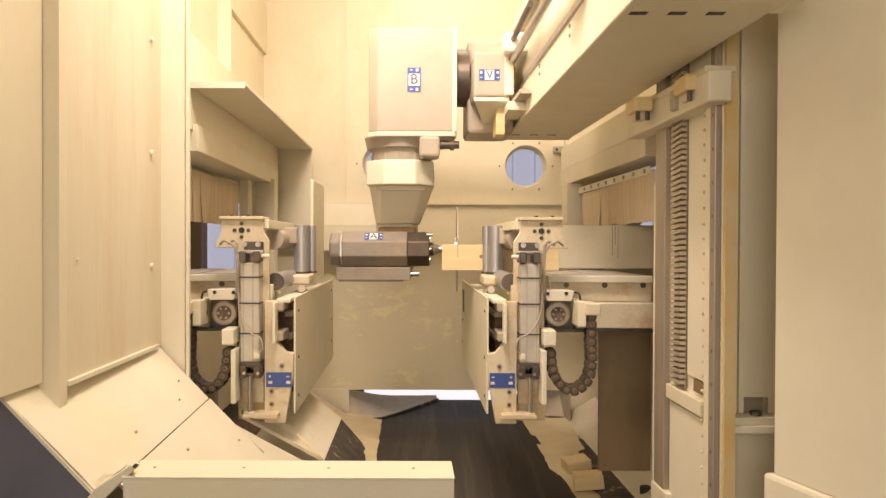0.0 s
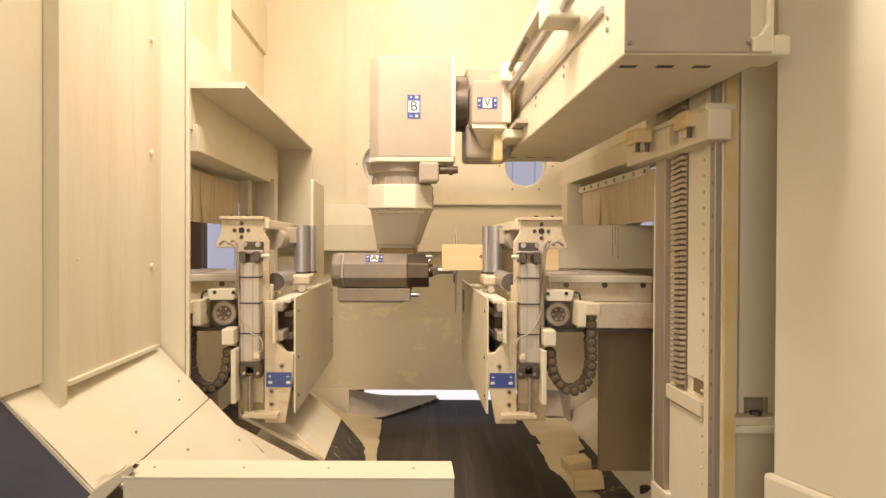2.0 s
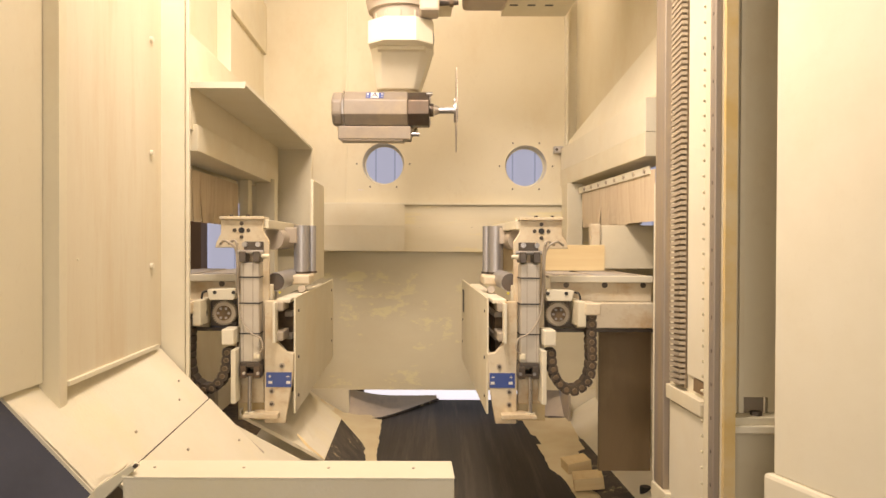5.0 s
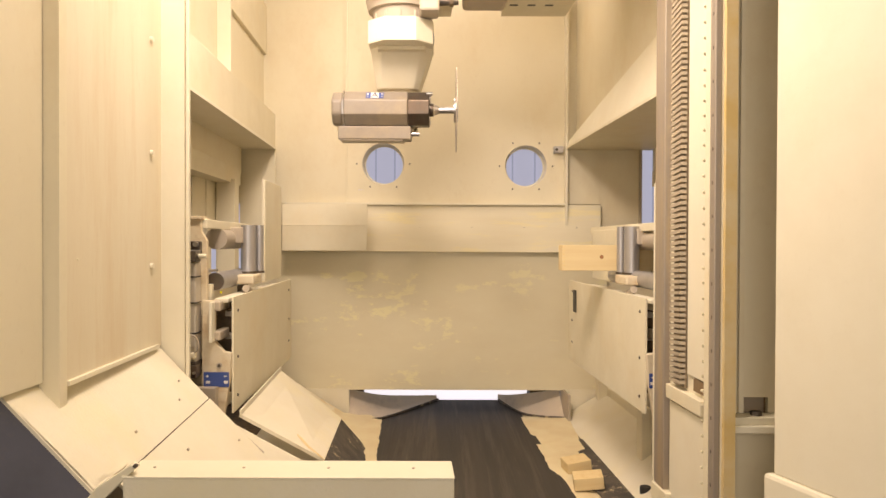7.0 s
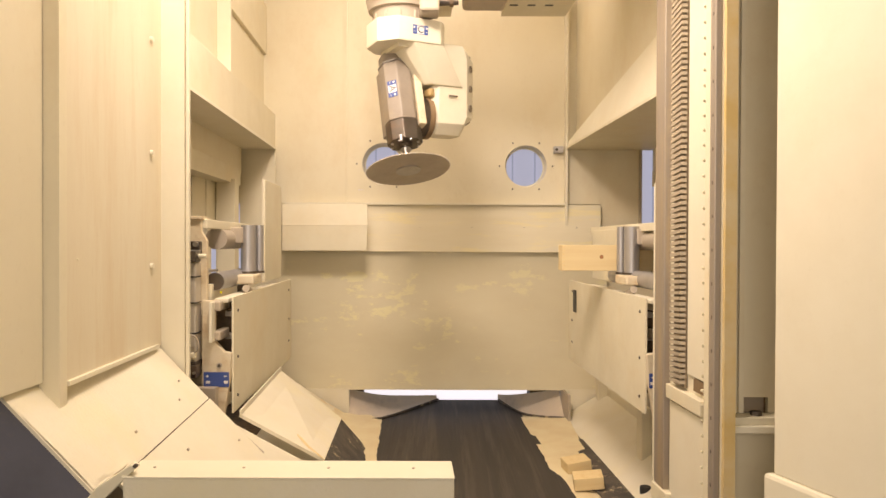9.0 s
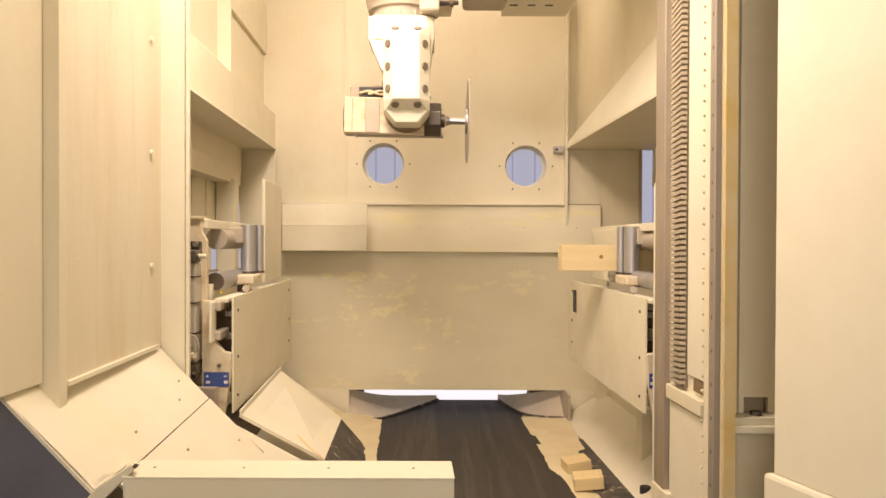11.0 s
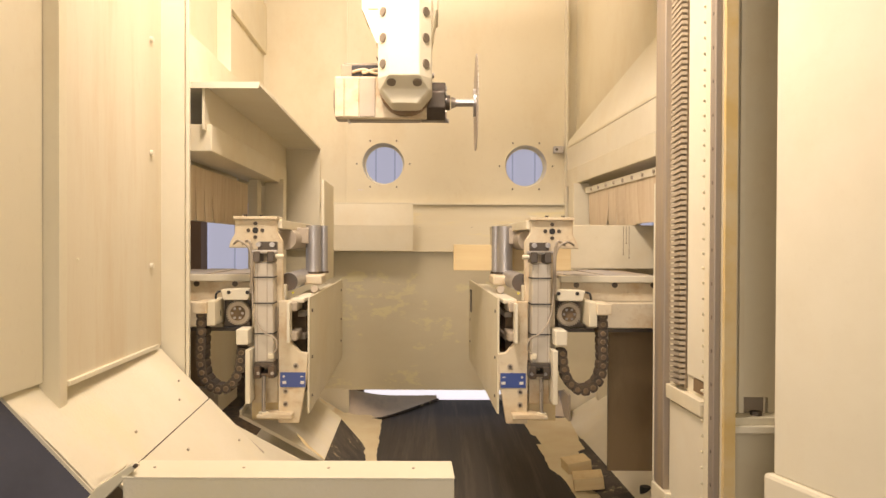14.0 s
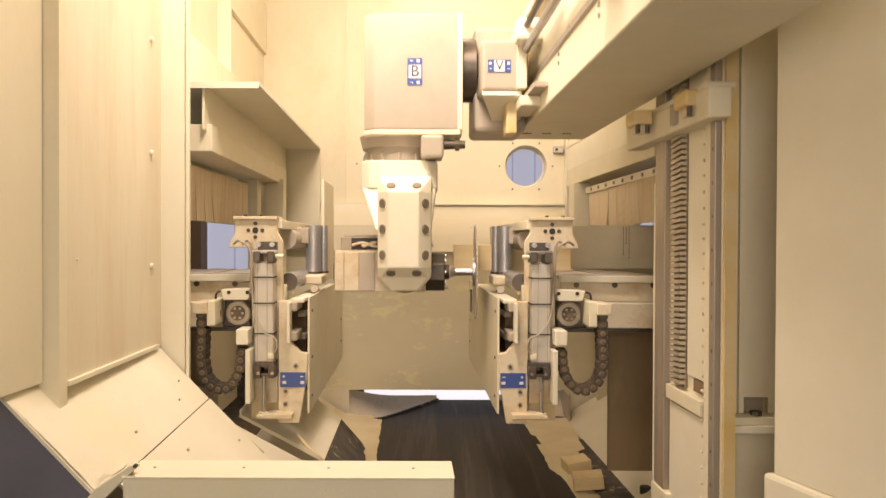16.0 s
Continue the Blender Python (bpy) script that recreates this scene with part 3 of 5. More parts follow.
for k in range(140):
    z = 1.086 + 0.0182 * k
    if tooth_me is None:
        first = part("rack_tooth", slab(((-0.026, 2.285, 0.005), (-0.026, 2.39, -0.003), (-0.007, 2.39, -0.003), (-0.007, 2.285, 0.005)), 0.0108), GEAR, column)
        tooth_me = first.data
        first.location = (CX - 0.016, 0, z)
    else:
        t = new("rack_tooth", tooth_me)
        t.parent, t.location = column, (CX - 0.016, 0, z)
for k in range(50):
    z = 0.5 + 0.046 * k + 0.003 * math.sin(k * 7)
    p = Vector((CX - 0.008, 2.125, z))
    part("clip", rod(p, p + Vector((-0.024, -0.004, 0.007)), 0.008, 0.0035, 8), CREAM, column)
for k in range(34):
    for y, x in ((2.057, CX - 0.027), (2.485, CX - 0.047)):
        p = Vector((x + 0.002, y, 0.45 + 0.098 * k))
        part("rail_screw", rod(p, p + Vector((-0.002, 0, 0)), 0.006, n=8), DARKSTEEL, column)
part("lower_panel", box(CX - 0.016, CX - 0.001, 2.135, 2.42, 0.3, 1.009), CREAM_CLEAN, column, bevel=0.003)
part("panel_shelf", box(CX - 0.03, CX - 0.001, 2.135, 2.42, 1.020, 1.068), CREAM, column, bevel=0.003)
# second dark plate, again shade put in as colour
part("notch_shade", box(CX - 0.0135, CX - 0.012, 2.14, 2.225, 1.082, 1.121), BROWNSHEET, column)
part("red_mark", box(CX - 0.0135, CX - 0.012, 2.17, 2.255, 1.962, 1.972), material("red_paint", (0.45, 0.12, 0.07), None, 0.5), column)
part("rail_foot", box(CX - 0.05, CX + 0.03, 2.40, 2.54, 0.3, 0.693), CREAM, column, bevel=0.004)

recess = thing("column_recess", "cream recessed sheet with a dark square opening", "panel", kind="structure")
RX = 0.893
part("sheet", box(RX - 0.04, 0.890, 2.1, 2.12, 0.1, 3.75, lean=0), WALL, recess)
part("sheet", box(0.971, 1.9, 2.1, 2.12, 0.1, 3.75, lean=0), WALL, recess)
part("sheet", box(0.890, 0.971, 2.1, 2.12, 1.090, 3.75, lean=0), WALL, recess)
part("sheet", box(0.890, 0.971, 2.1, 2.12, 0.1, 1.033, lean=0), WALL, recess)
part("cavity", box(0.875, 0.984, 2.16, 2.18, 1.009, 1.110, lean=0), BOXGREY, recess)
part("fold", box(0.881 - 0.004, 0.891, 2.085, 2.1, 1.046, 3.75, lean=0), CREAM, recess)
part("shelf", box(0.819, 1.038, 2.04, 2.1, 1.021, 1.044, lean=0), CREAM, recess, bevel=0.003)
part("shelf_lip", box(0.815, 1.033, 2.03, 2.05, 0.999, 1.021, lean=0), CREAM_CLEAN, recess, bevel=0.003)
part("nut", rod((0.921, 2.07, 1.037), (0.921, 2.07, 1.055), 0.017, n=6), DARKSTEEL, recess)

cabinet = thing("side_cabinet", "cream painted cabinet standing beside the column", "cabinet", kind="structure")
part("cabinet_body", box(0.870 + 0.353 * 0.95, 0.870 + 1.2, 0.9, 1.85, 0.942, 3.75, lean=-0.353), CREAM_CLEAN, cabinet, bevel=0.006)
part("cabinet_base", box(0.850 + 0.353 * 0.87, 0.850 + 1.2, 1.0, 1.87, 0.0, 0.943, lean=-0.353), CREAM_CLEAN, cabinet, bevel=0.012)
structure("wall_right_upper", box(1.0, 1.05, 2.6, 4.75, 2.18, 3.75), WALL, "cream inner side wall", "wall")
structure("wall_right_hood", slab(((0.915, 3.0, 2.182), (0.828, 4.74, 2.182), (0.836, 4.74, 2.21), (1.0, 3.0, 2.53)), 0.01), CREAM_CLEAN, "cream sloping hood plate", "wall")
structure("wall_right_soffit", box(0.914, 1.6, 2.7, 4.75, 2.168, 2.18), CREAM, "cream soffit over the carriage opening", "wall")
structure("wall_right_inner", box(1.62, 1.66, 2.55, 4.75, 0.3, 2.18), WALL, "cream inner side wall behind the carriage", "wall")
structure("wall_back_right", box(0.834, 1.02, 4.76, 4.79, 0.3, 2.2, lean=0), WALL, "cream rear wall beside the opening", "wall")
structure("wall_back_lintel", box(1.0202, 1.329, 4.76, 4.79, 1.66, 2.2, lean=0), WALL, "cream rear wall above the outfeed opening", "wall")
structure("wall_back_sill", box(1.0202, 1.75, 4.76, 4.79, 0.3, 1.38, lean=0), WALL, "cream rear wall sill", "wall")
structure("hall_panel", box(1.0, 1.41, 5.36, 5.42, 0.0, 1.74, lean=0), CONCRETE, "grey panel standing in the hall behind the machine", "panel")
structure("window_frame", box(1.316, 1.331, 4.73, 4.76, 1.675, 2.17, lean=0), BOXGREY, "grey frame of the rear opening", "frame")
hinge = thing("hinge", "small steel hinge bracket on the rear wall", "hinge", kind="structure")
part("leaf", box(0.737, 0.801, 4.71, 4.75, 2.144, 2.189, lean=0), STEEL, hinge, bevel=0.003)
bolt(hinge, 0.756, 4.71, 2.167, 0.01)

# ---------------- gantry ----------------
HX, HY, HZ = -0.202, 3.42, 1.489
gantry = thing("gantry_arm", "cream horizontal gantry arm with grey drive housings", "machine arm", (HX, HY, HZ))
BZ = 1.990 + 0.107
beam_part = part("arm_beam", box(0.428, 0.780, 1.58, 3.8, BZ, BZ + 0.42), CREAM, gantry, bevel=0.005)
part("end_plate", box(0.426, 0.721, 1.572, 1.58, BZ + 0.004, BZ + 0.36, lean=0), BOXGREY, gantry, bevel=0.003)
part("end_block", box(0.771, 0.820, 1.58, 1.70, BZ + 0.0, BZ + 0.05, lean=0), CREAM, gantry, bevel=0.01)
part("end_rim", prism(((0.722, BZ + 0.003), (0.769, BZ + 0.003), (0.769, BZ + 0.4), (0.756, BZ + 0.4), (0.756, BZ + 0.07), (0.741, BZ + 0.045), (0.722, BZ + 0.035)), 1.56, 1.58), CREAM, gantry, bevel=0.004)
for x in (0.438, 0.714):
    p = Vector((x, 1.572, BZ + 0.025))
    part("screw", rod(p, p + Vector((0, -0.004, 0)), 0.006, n=8), STEEL, gantry)
for y0 in (1.68, 3.6):
    for k in range(3):
        a = 0.428 + LEAN * (y0 - 1.6) + 0.02 + 0.092 * k
        part("slot", box(a, a + 0.042, y0, y0 + 0.022, BZ - 0.001, BZ + 0.002), BLACK, gantry)
BX = 0.428
for k in range(4):
    y = 1.72 + 0.5 * k
    for dz in (0.05, 0.08):
        p = Vector((BX + LEAN * (y - 1.58) - 0.001, y, BZ + dz + 0.05))
        part("screw", rod(p + Vector((0.003, 0, 0)), p + Vector((-0.004, 0, 0)), 0.007, n=8), STEEL, gantry)
part("slide_rail", box(BX - 0.018, BX - 0.001, 1.75, 3.72, BZ + 0.15, BZ + 0.172), STEEL, gantry, bevel=0.002)
part("slide_rail", box(BX - 0.018, BX - 0.001, 1.75, 3.72, BZ + 0.34, BZ + 0.362), STEEL, gantry, bevel=0.002)
part("rail_shelf", box(BX - 0.05, BX - 0.001, 1.7, 3.75, BZ + 0.385, BZ + 0.42), CREAM, gantry, bevel=0.004)
part("ball_screw", rod((BX - 0.065, 1.9, BZ + 0.25), (BX - 0.065 - 0.085, 3.62, BZ + 0.25), 0.016), STEEL, gantry, smooth=True)
part("hose", rod((BX - 0.11, 2.6, BZ + 0.325), (BX - 0.11 - 0.05, 3.5, BZ + 0.30), 0.012), DARKSTEEL, gantry, smooth=True)
part("bearing_block", box(BX - 0.17, BX - 0.06, 3.0, 3.1, BZ + 0.26, BZ + 0.345), CREAM_CLEAN, gantry, bevel=0.015)
part("screw_block", box(BX - 0.12, BX - 0.001, 2.0, 2.14, BZ + 0.22, BZ + 0.31), CREAM_CLEAN, gantry, bevel=0.008)
part("slide_plate", box(BX - 0.20, BX - 0.02, 3.3, 3.72, BZ + 0.035, BZ + 0.36), YELLOW, gantry, bevel=0.01)
part("wiper", box(BX - 0.15, BX - 0.02, 3.05, 3.3, BZ + 0.02, BZ + 0.06), CREAM, gantry, bevel=0.006)
part("cover_strip", box(BX - 0.115, BX - 0.05, 2.9, 3.3, BZ + 0.062, BZ + 0.08), BOXGREY, gantry)
# drive housing B with cut corners
fx0, fx1 = -0.345, 0.057
outline = ((fx0 + 0.045, 3.225), (fx1 - 0.01, 3.225), (fx1, 3.24), (fx1 - 0.02, 3.60), (fx0 + 0.03, 3.62), (fx0 - 0.005, 3.57), (fx0, 3.27))
part("drive_housing", plan_prism(outline, 2.053, 2.525), BOXGREY, gantry, bevel=0.006)
rim = [(x * 1.0 + (0.004 if x > HX else -0.004), y - 0.004) for x, y in outline]
part("housing_rim", plan_prism(rim, 2.030, 2.052), CREAM, gantry, bevel=0.004)
part("housing_edge", box(fx1 - 0.016, fx1 + 0.004, 3.221, 3.235, 2.053, 2.525), CREAM, gantry, bevel=0.003)
part("collar", rod((HX, HY, 2.030 + 0.012), (HX, HY, HZ + 0.50), 0.178, 0.165, 40), BOXGREY, gantry, smooth=True)
part("bearing_ring", rod((HX, HY, HZ + 0.50), (HX, HY, HZ + 0.441), 0.145, 0.135, 40), BOXGREY, gantry, smooth=True)
for k in range(12):
    t = 2 * math.pi * k / 12
    p = Vector((HX + 0.14 * math.cos(t), HY + 0.14 * math.sin(t), HZ + 0.442))
    part("stud", rod(p, p + Vector((0, 0, 0.035)), 0.007, n=8), BOXGREY, gantry)
part("side_motor", box(-0.108, -0.015, 3.2, 3.34, 1.935, 2.028), BOXGREY, gantry, bevel=0.012)
part("plug", rod((-0.021, 3.26, 1.996), (0.073, 3.26, 1.996), 0.022, 0.017, 14), DARKSTEEL, gantry, smooth=True)
part("plug_nut", rod((0.031, 3.26, 1.996), (0.049, 3.26, 1.996), 0.026, n=8), BROWNDUST, gantry)
axis_label(gantry, "B", pose(-0.134 - HX, 3.2232 - HY, 2.287 - HZ, 90, 0, 0), "z")
# tilt housing V
part("tilt_bearing", rod((fx1 - 0.01, 3.40, 2.333), (0.120, 3.40, 2.333), 0.135, n=40), DARKSTEEL, gantry, smooth=True)
part("tilt_flange", box(0.112, 0.331, 3.32, 3.6, 2.058, 2.501), BOXGREY, gantry, bevel=0.02)
part("tilt_housing", box(0.135, 0.292, 3.12, 3.34, 2.189, 2.389), BOXGREY, gantry, bevel=0.012)
part("tilt_chin", slab(((0.135, 3.13, 2.191), (0.290, 3.13, 2.191), (0.310, 3.34, 2.119), (0.190, 3.34, 2.119)), 0.02), CREAM, gantry)
part("clamp_strip", box(0.270, 0.308, 3.1, 3.3, 2.195, 2.448), CREAM, gantry, bevel=0.004)
part("clamp_lug", box(0.236, 0.279, 3.18, 3.3, 2.031, 2.172), YELLOW, gantry, bevel=0.006)
axis_label(gantry, "V", pose(0.202 - HX, 3.1182 - HY, 2.285 - HZ, 90, 0, 0), "x", 0.09)

# carrier that the gantry arm slides in
SX = 0.817
carrier = thing("arm_carrier", "cream lifting carrier with dusty guide shoes", "machine slide", (SX, 2.0, 1.98))
part("carrier_bar", box(SX - 0.075, SX - 0.008, 1.98, 2.72, 1.946, 2.035), CREAM, carrier, bevel=0.006)
part("carrier_head", box(SX - 0.07, SX + 0.02, 2.02, 2.7, 2.035 + 0.002, 2.035 + 0.022), CREAM, carrier, bevel=0.004)
for x, d in ((0.682, 2.45), (0.743, 2.12)):
    z = 1.946 + 0.04
    part("shoe", box(x - 0.035, x + 0.03, d - 0.05, d + 0.05, z + 0.01, z + 0.06), YELLOW, carrier, bevel=0.008)
    part("shoe_foot", box(x - 0.02, x + 0.018, d - 0.03, d + 0.03, z - 0.015, z + 0.012), WORN, carrier, bevel=0.005)
    for dx in (-0.02, 0.012):
        part("nut", rod((x + dx, d - 0.04, z - 0.02), (x + dx, d - 0.04, z + 0.01), 0.008, n=6), DARKSTEEL, carrier)
part("grease_block", box(SX - 0.10, SX - 0.075, 2.2, 2.24, 1.963, 2.027), BOXGREY, carrier, bevel=0.004)

# ---------------- swivel head ----------------
head = thing("swivel_head", "cream swivel arm head carrying a grey spindle motor", "machine head", (HX, HY, HZ))
block = ((-0.075, -0.16), (0.075, -0.16), (0.155, -0.085), (0.155, 0.14), (0.12, 0.175), (-0.12, 0.175), (-0.16, 0.14), (-0.16, -0.085))
part("fork", plan_prism([(HX + x, HY + y) for x, y in block], HZ + 0.325, HZ + 0.44), CREAM_CLEAN, head, bevel=0.006)
part("fork_chin", plan_prism([(HX + x * 0.97, HY + y * 0.97) for x, y in ((-0.12, -0.07), (0.12, -0.07), (0.13, 0.15), (-0.13, 0.15))], HZ + 0.305, HZ + 0.326), CREAM, head, bevel=0.004)


AX = HX - 0.034


def arm_shell():
    levels = ((0.362, 0.104, 0.31, 0.012), (0.344, 0.104, 0.325, 0.012), (0.296, 0.104, 0.385, 0.046), (0.005, 0.104, 0.385, 0.046), (-0.034, 0.104, 0.325, 0.012), (-0.088, 0.06, 0.315, 0.012))
    bm = bmesh.new()
    rings = []
    for z, w, y1, c in levels:
        pts = ((-w, 0.17), (-w + 0.025, 0.14), (w - 0.025, 0.14), (w, 0.17), (w, y1 - c * 1.25), (w - c, y1), (-w + c, y1), (-w, y1 - c * 1.25))
        rings.append([bm.verts.new((AX + x, HY + y, HZ + z)) for x, y in pts])
    for a, b in zip(rings, rings[1:]):
        for i in range(8):
            j = (i + 1) % 8
            bm.faces.new((a[i], a[j], b[j], b[i]))
    bm.faces.new(rings[0])
    bm.faces.new(rings[-1][::-1])
    return bm


part("fork_neck", plan_prism([(HX + x, HY + y) for x, y in ((-0.136, 0.13), (-0.11, 0.10), (0.055, 0.10), (0.08, 0.13), (0.08, 0.30), (-0.136, 0.30))], HZ + 0.15, HZ + 0.327, top=[(HX + x, HY + y) for x, y in ((-0.155, 0.0), (-0.10, -0.05), (0.10, -0.05), (0.15, 0.0), (0.15, 0.16), (-0.155, 0.16))]), CREAM_CLEAN, head, bevel=0.006)
part("swing_arm", arm_shell(), CREAM_CLEAN, head, bevel=0.004)
for sx in (-1, 1):
    for z in (0.054, 0.153, 0.253):
        p = Vector((AX + sx * 0.081, HY + 0.3565, HZ + z))
        part("cover_bolt", rod(p, p + Vector((sx * 0.77, 0.62, 0)) * 0.006, 0.0185, 0.0175, 16), BOLTGREY, head)
    for z, up in ((-0.0145, -1), (0.32, 1)):
        p = Vector((AX + sx * 0.05, HY + 0.355, HZ + z))
        part("cover_bolt", rod(p, p + Vector((0, 0.6, up * 0.8)) * 0.006, 0.0185, 0.0175, 16), BOLTGREY, head)
part("neck_ring", box(HX - 0.028 - 0.095, HX - 0.028 + 0.095, HY + 0.118, HY + 0.15, HZ + 0.095, HZ + 0.135, lean=0), material("rusty_yellow_film", (0.34, 0.22, 0.09), (0.5, 0.36, 0.16), 0.5), head, bevel=0.01)
part("tilt_hub", rod((HX - 0.028, HY + 0.145, HZ), (HX - 0.028, HY + 0.085, HZ), 0.10, n=32), DARKSTEEL, head, smooth=True)
part("hub_ring", rod((HX - 0.028, HY + 0.15, HZ), (HX - 0.028, HY + 0.125, HZ), 0.108, n=32), BROWNSHEET, head, smooth=True)
part("arm_slot", box(HX + 0.079, HX + 0.0815, HY + 0.22, HY + 0.27, HZ + 0.098, HZ + 0.106, lean=0), BROWNDUST, head)
axis_label(head, "C", pose(0.1555, 0.03, 0.383, 90, 0, 90), "x", 0.08)

# spindle motor, turning about the hub
MX = HX - 0.028
MZ = HZ + 0.025


def octagon(x0, x1, r, bm=None, turn=22.5):
    pts = [(HY + r * math.cos(radians(turn + 45 * k)), MZ + r * math.sin(radians(turn + 45 * k))) for k in range(8)]
    return cross_prism(pts, MX + x0, MX + x1, bm)


motor = part("spindle_motor", octagon(-0.25, 0.06, 0.09), GREY, head, "grey octagonal spindle motor", bevel=0.005)
motor.location = (-0.028, 0, 0)
motor.data.transform(Matrix.Translation((0.028, 0, 0)))
REF[motor.name] = Vector((MX, HY, HZ))
part("rear_cap", octagon(-0.31, -0.257, 0.087), GREY, motor, bevel=0.012)
part("cap_ring", octagon(-0.257, -0.25, 0.093), STEEL, motor)
part("nose_block", octagon(0.06, 0.165, 0.088), DARKSTEEL, motor, "dark steel motor nose", bevel=0.004)
part("mounting_block", box(MX - 0.28, MX + 0.075, HY - 0.05, HY + 0.06, MZ - 0.15, MZ - 0.087, lean=0), GREY, motor, bevel=0.004)
part("mounting_plate", box(MX - 0.30, MX + 0.085, HY + 0.055, HY + 0.093, MZ - 0.092, MZ + 0.083, lean=0), WORN, motor, bevel=0.004)
part("terminal_cover", box(MX - 0.27, MX + 0.04, HY - 0.045, HY + 0.05, MZ - 0.158, MZ - 0.151, lean=0), GREY, motor, bevel=0.002)
part("terminal_recess", box(HX - 0.262, HX - 0.09, HY + 0.0602, HY + 0.064, MZ - 0.146, MZ - 0.097, lean=0), BLACK, motor)
for k in range(2):
    part("motor_cable", tube(curve([(HX - 0.258 + 0.05 * k, HY + 0.07, MZ - 0.115 - 0.012 * k), (HX - 0.21, HY + 0.074, MZ - 0.125 + 0.014 * k), (HX - 0.16, HY + 0.074, MZ - 0.11 - 0.016 * k), (HX - 0.095, HY + 0.07, MZ - 0.118)]), 0.006), WORN, motor, smooth=True)
for a, b in ((-0.30, -0.262), (-0.258, -0.2), (-0.196, -0.13)):
    part("plate_pad", box(MX + a, MX + b, HY + 0.0935, HY + 0.10, MZ - 0.085, MZ + 0.078, lean=0), WORN if a < -0.25 else BOXGREY, motor, bevel=0.002)
for k in range(7):
    for z in (-0.06, 0.055):
        p = Vector((MX - 0.27 + 0.055 * k, HY + 0.054, MZ + z))
        part("plate_hole", rod(p, p - Vector((0, 0.003, 0)), 0.007, n=8), DARKSTEEL, motor)
part("cable_gland", rod((MX + 0.075, HY - 0.01, MZ - 0.12), (MX + 0.115, HY - 0.01, MZ - 0.12), 0.012), STEEL, motor, smooth=True)
part("gland_screw", rod((MX + 0.15, HY - 0.05, MZ + 0.07), (MX + 0.18, HY - 0.05, MZ + 0.07), 0.009, n=10), STEEL, motor)
for k in range(8):
    t = radians(45 * k)
    p = Vector((MX + 0.165, HY + 0.068 * math.cos(t), MZ + 0.068 * math.sin(t)))
    part("nose_screw", rod(p, p + Vector((0.006, 0, 0)), 0.007, n=8), STEEL, motor)
part("chuck", rod((MX + 0.165, HY, MZ), (MX + 0.185, HY, MZ), 0.034, 0.032, 24), DARKSTEEL, motor, smooth=True)
part("chuck", rod((MX + 0.188, HY, MZ), (MX + 0.21, HY, MZ), 0.027, 0.02, 24), STEEL, motor, smooth=True)
part("arbor", rod((MX + 0.205, HY, MZ), (MX + 0.29, HY, MZ), 0.0165, n=24), STEEL, motor, smooth=True)
part("blade_flange", rod((MX + 0.285, HY, MZ), (MX + 0.305, HY, MZ), 0.06, n=32), STEEL, motor, smooth=True)
blade = part("saw_blade", rod((MX + 0.2955, HY, MZ), (MX + 0.299, HY, MZ), 0.203, n=72), BLADE, motor, "round steel saw blade")
teeth = bmesh.new()
for k in range(48):
    t = 2 * math.pi * k / 48
    for x0, x1 in ((0.295, 0.2995),):
        pts = [(HY + r * math.cos(t + d), MZ + r * math.sin(t + d)) for r, d in ((0.200, -0.03), (0.200, 0.045), (0.2065, 0.03), (0.2065, 0.012))]
        cross_prism(pts, MX + x0, MX + x1, teeth)
part("blade_teeth", teeth, BLADE, motor)
side = radians(135)
axis_label(motor, "A", Matrix.Translation((-0.10, 0.0845 * math.cos(side), 0.025 + 0.0845 * math.sin(side))) @ pose(0, 0, 0, 45, 0, 0), "x", 0.085)


# ---------------- carriages ----------------
def gear(cx, cy, cz, r, n, thick):
    bm = bmesh.new()
    pts = []
    for k in range(n):
        for d, q in ((0.0, 0.85), (0.25, 0.85), (0.4, 1.0), (0.7, 1.0)):
            t = 2 * math.pi * (k + d) / n
            pts.append((cx + r * q * math.cos(t), cz + r * q * math.sin(t)))
    return prism(pts, cy, cy + thick, bm, lean=0)


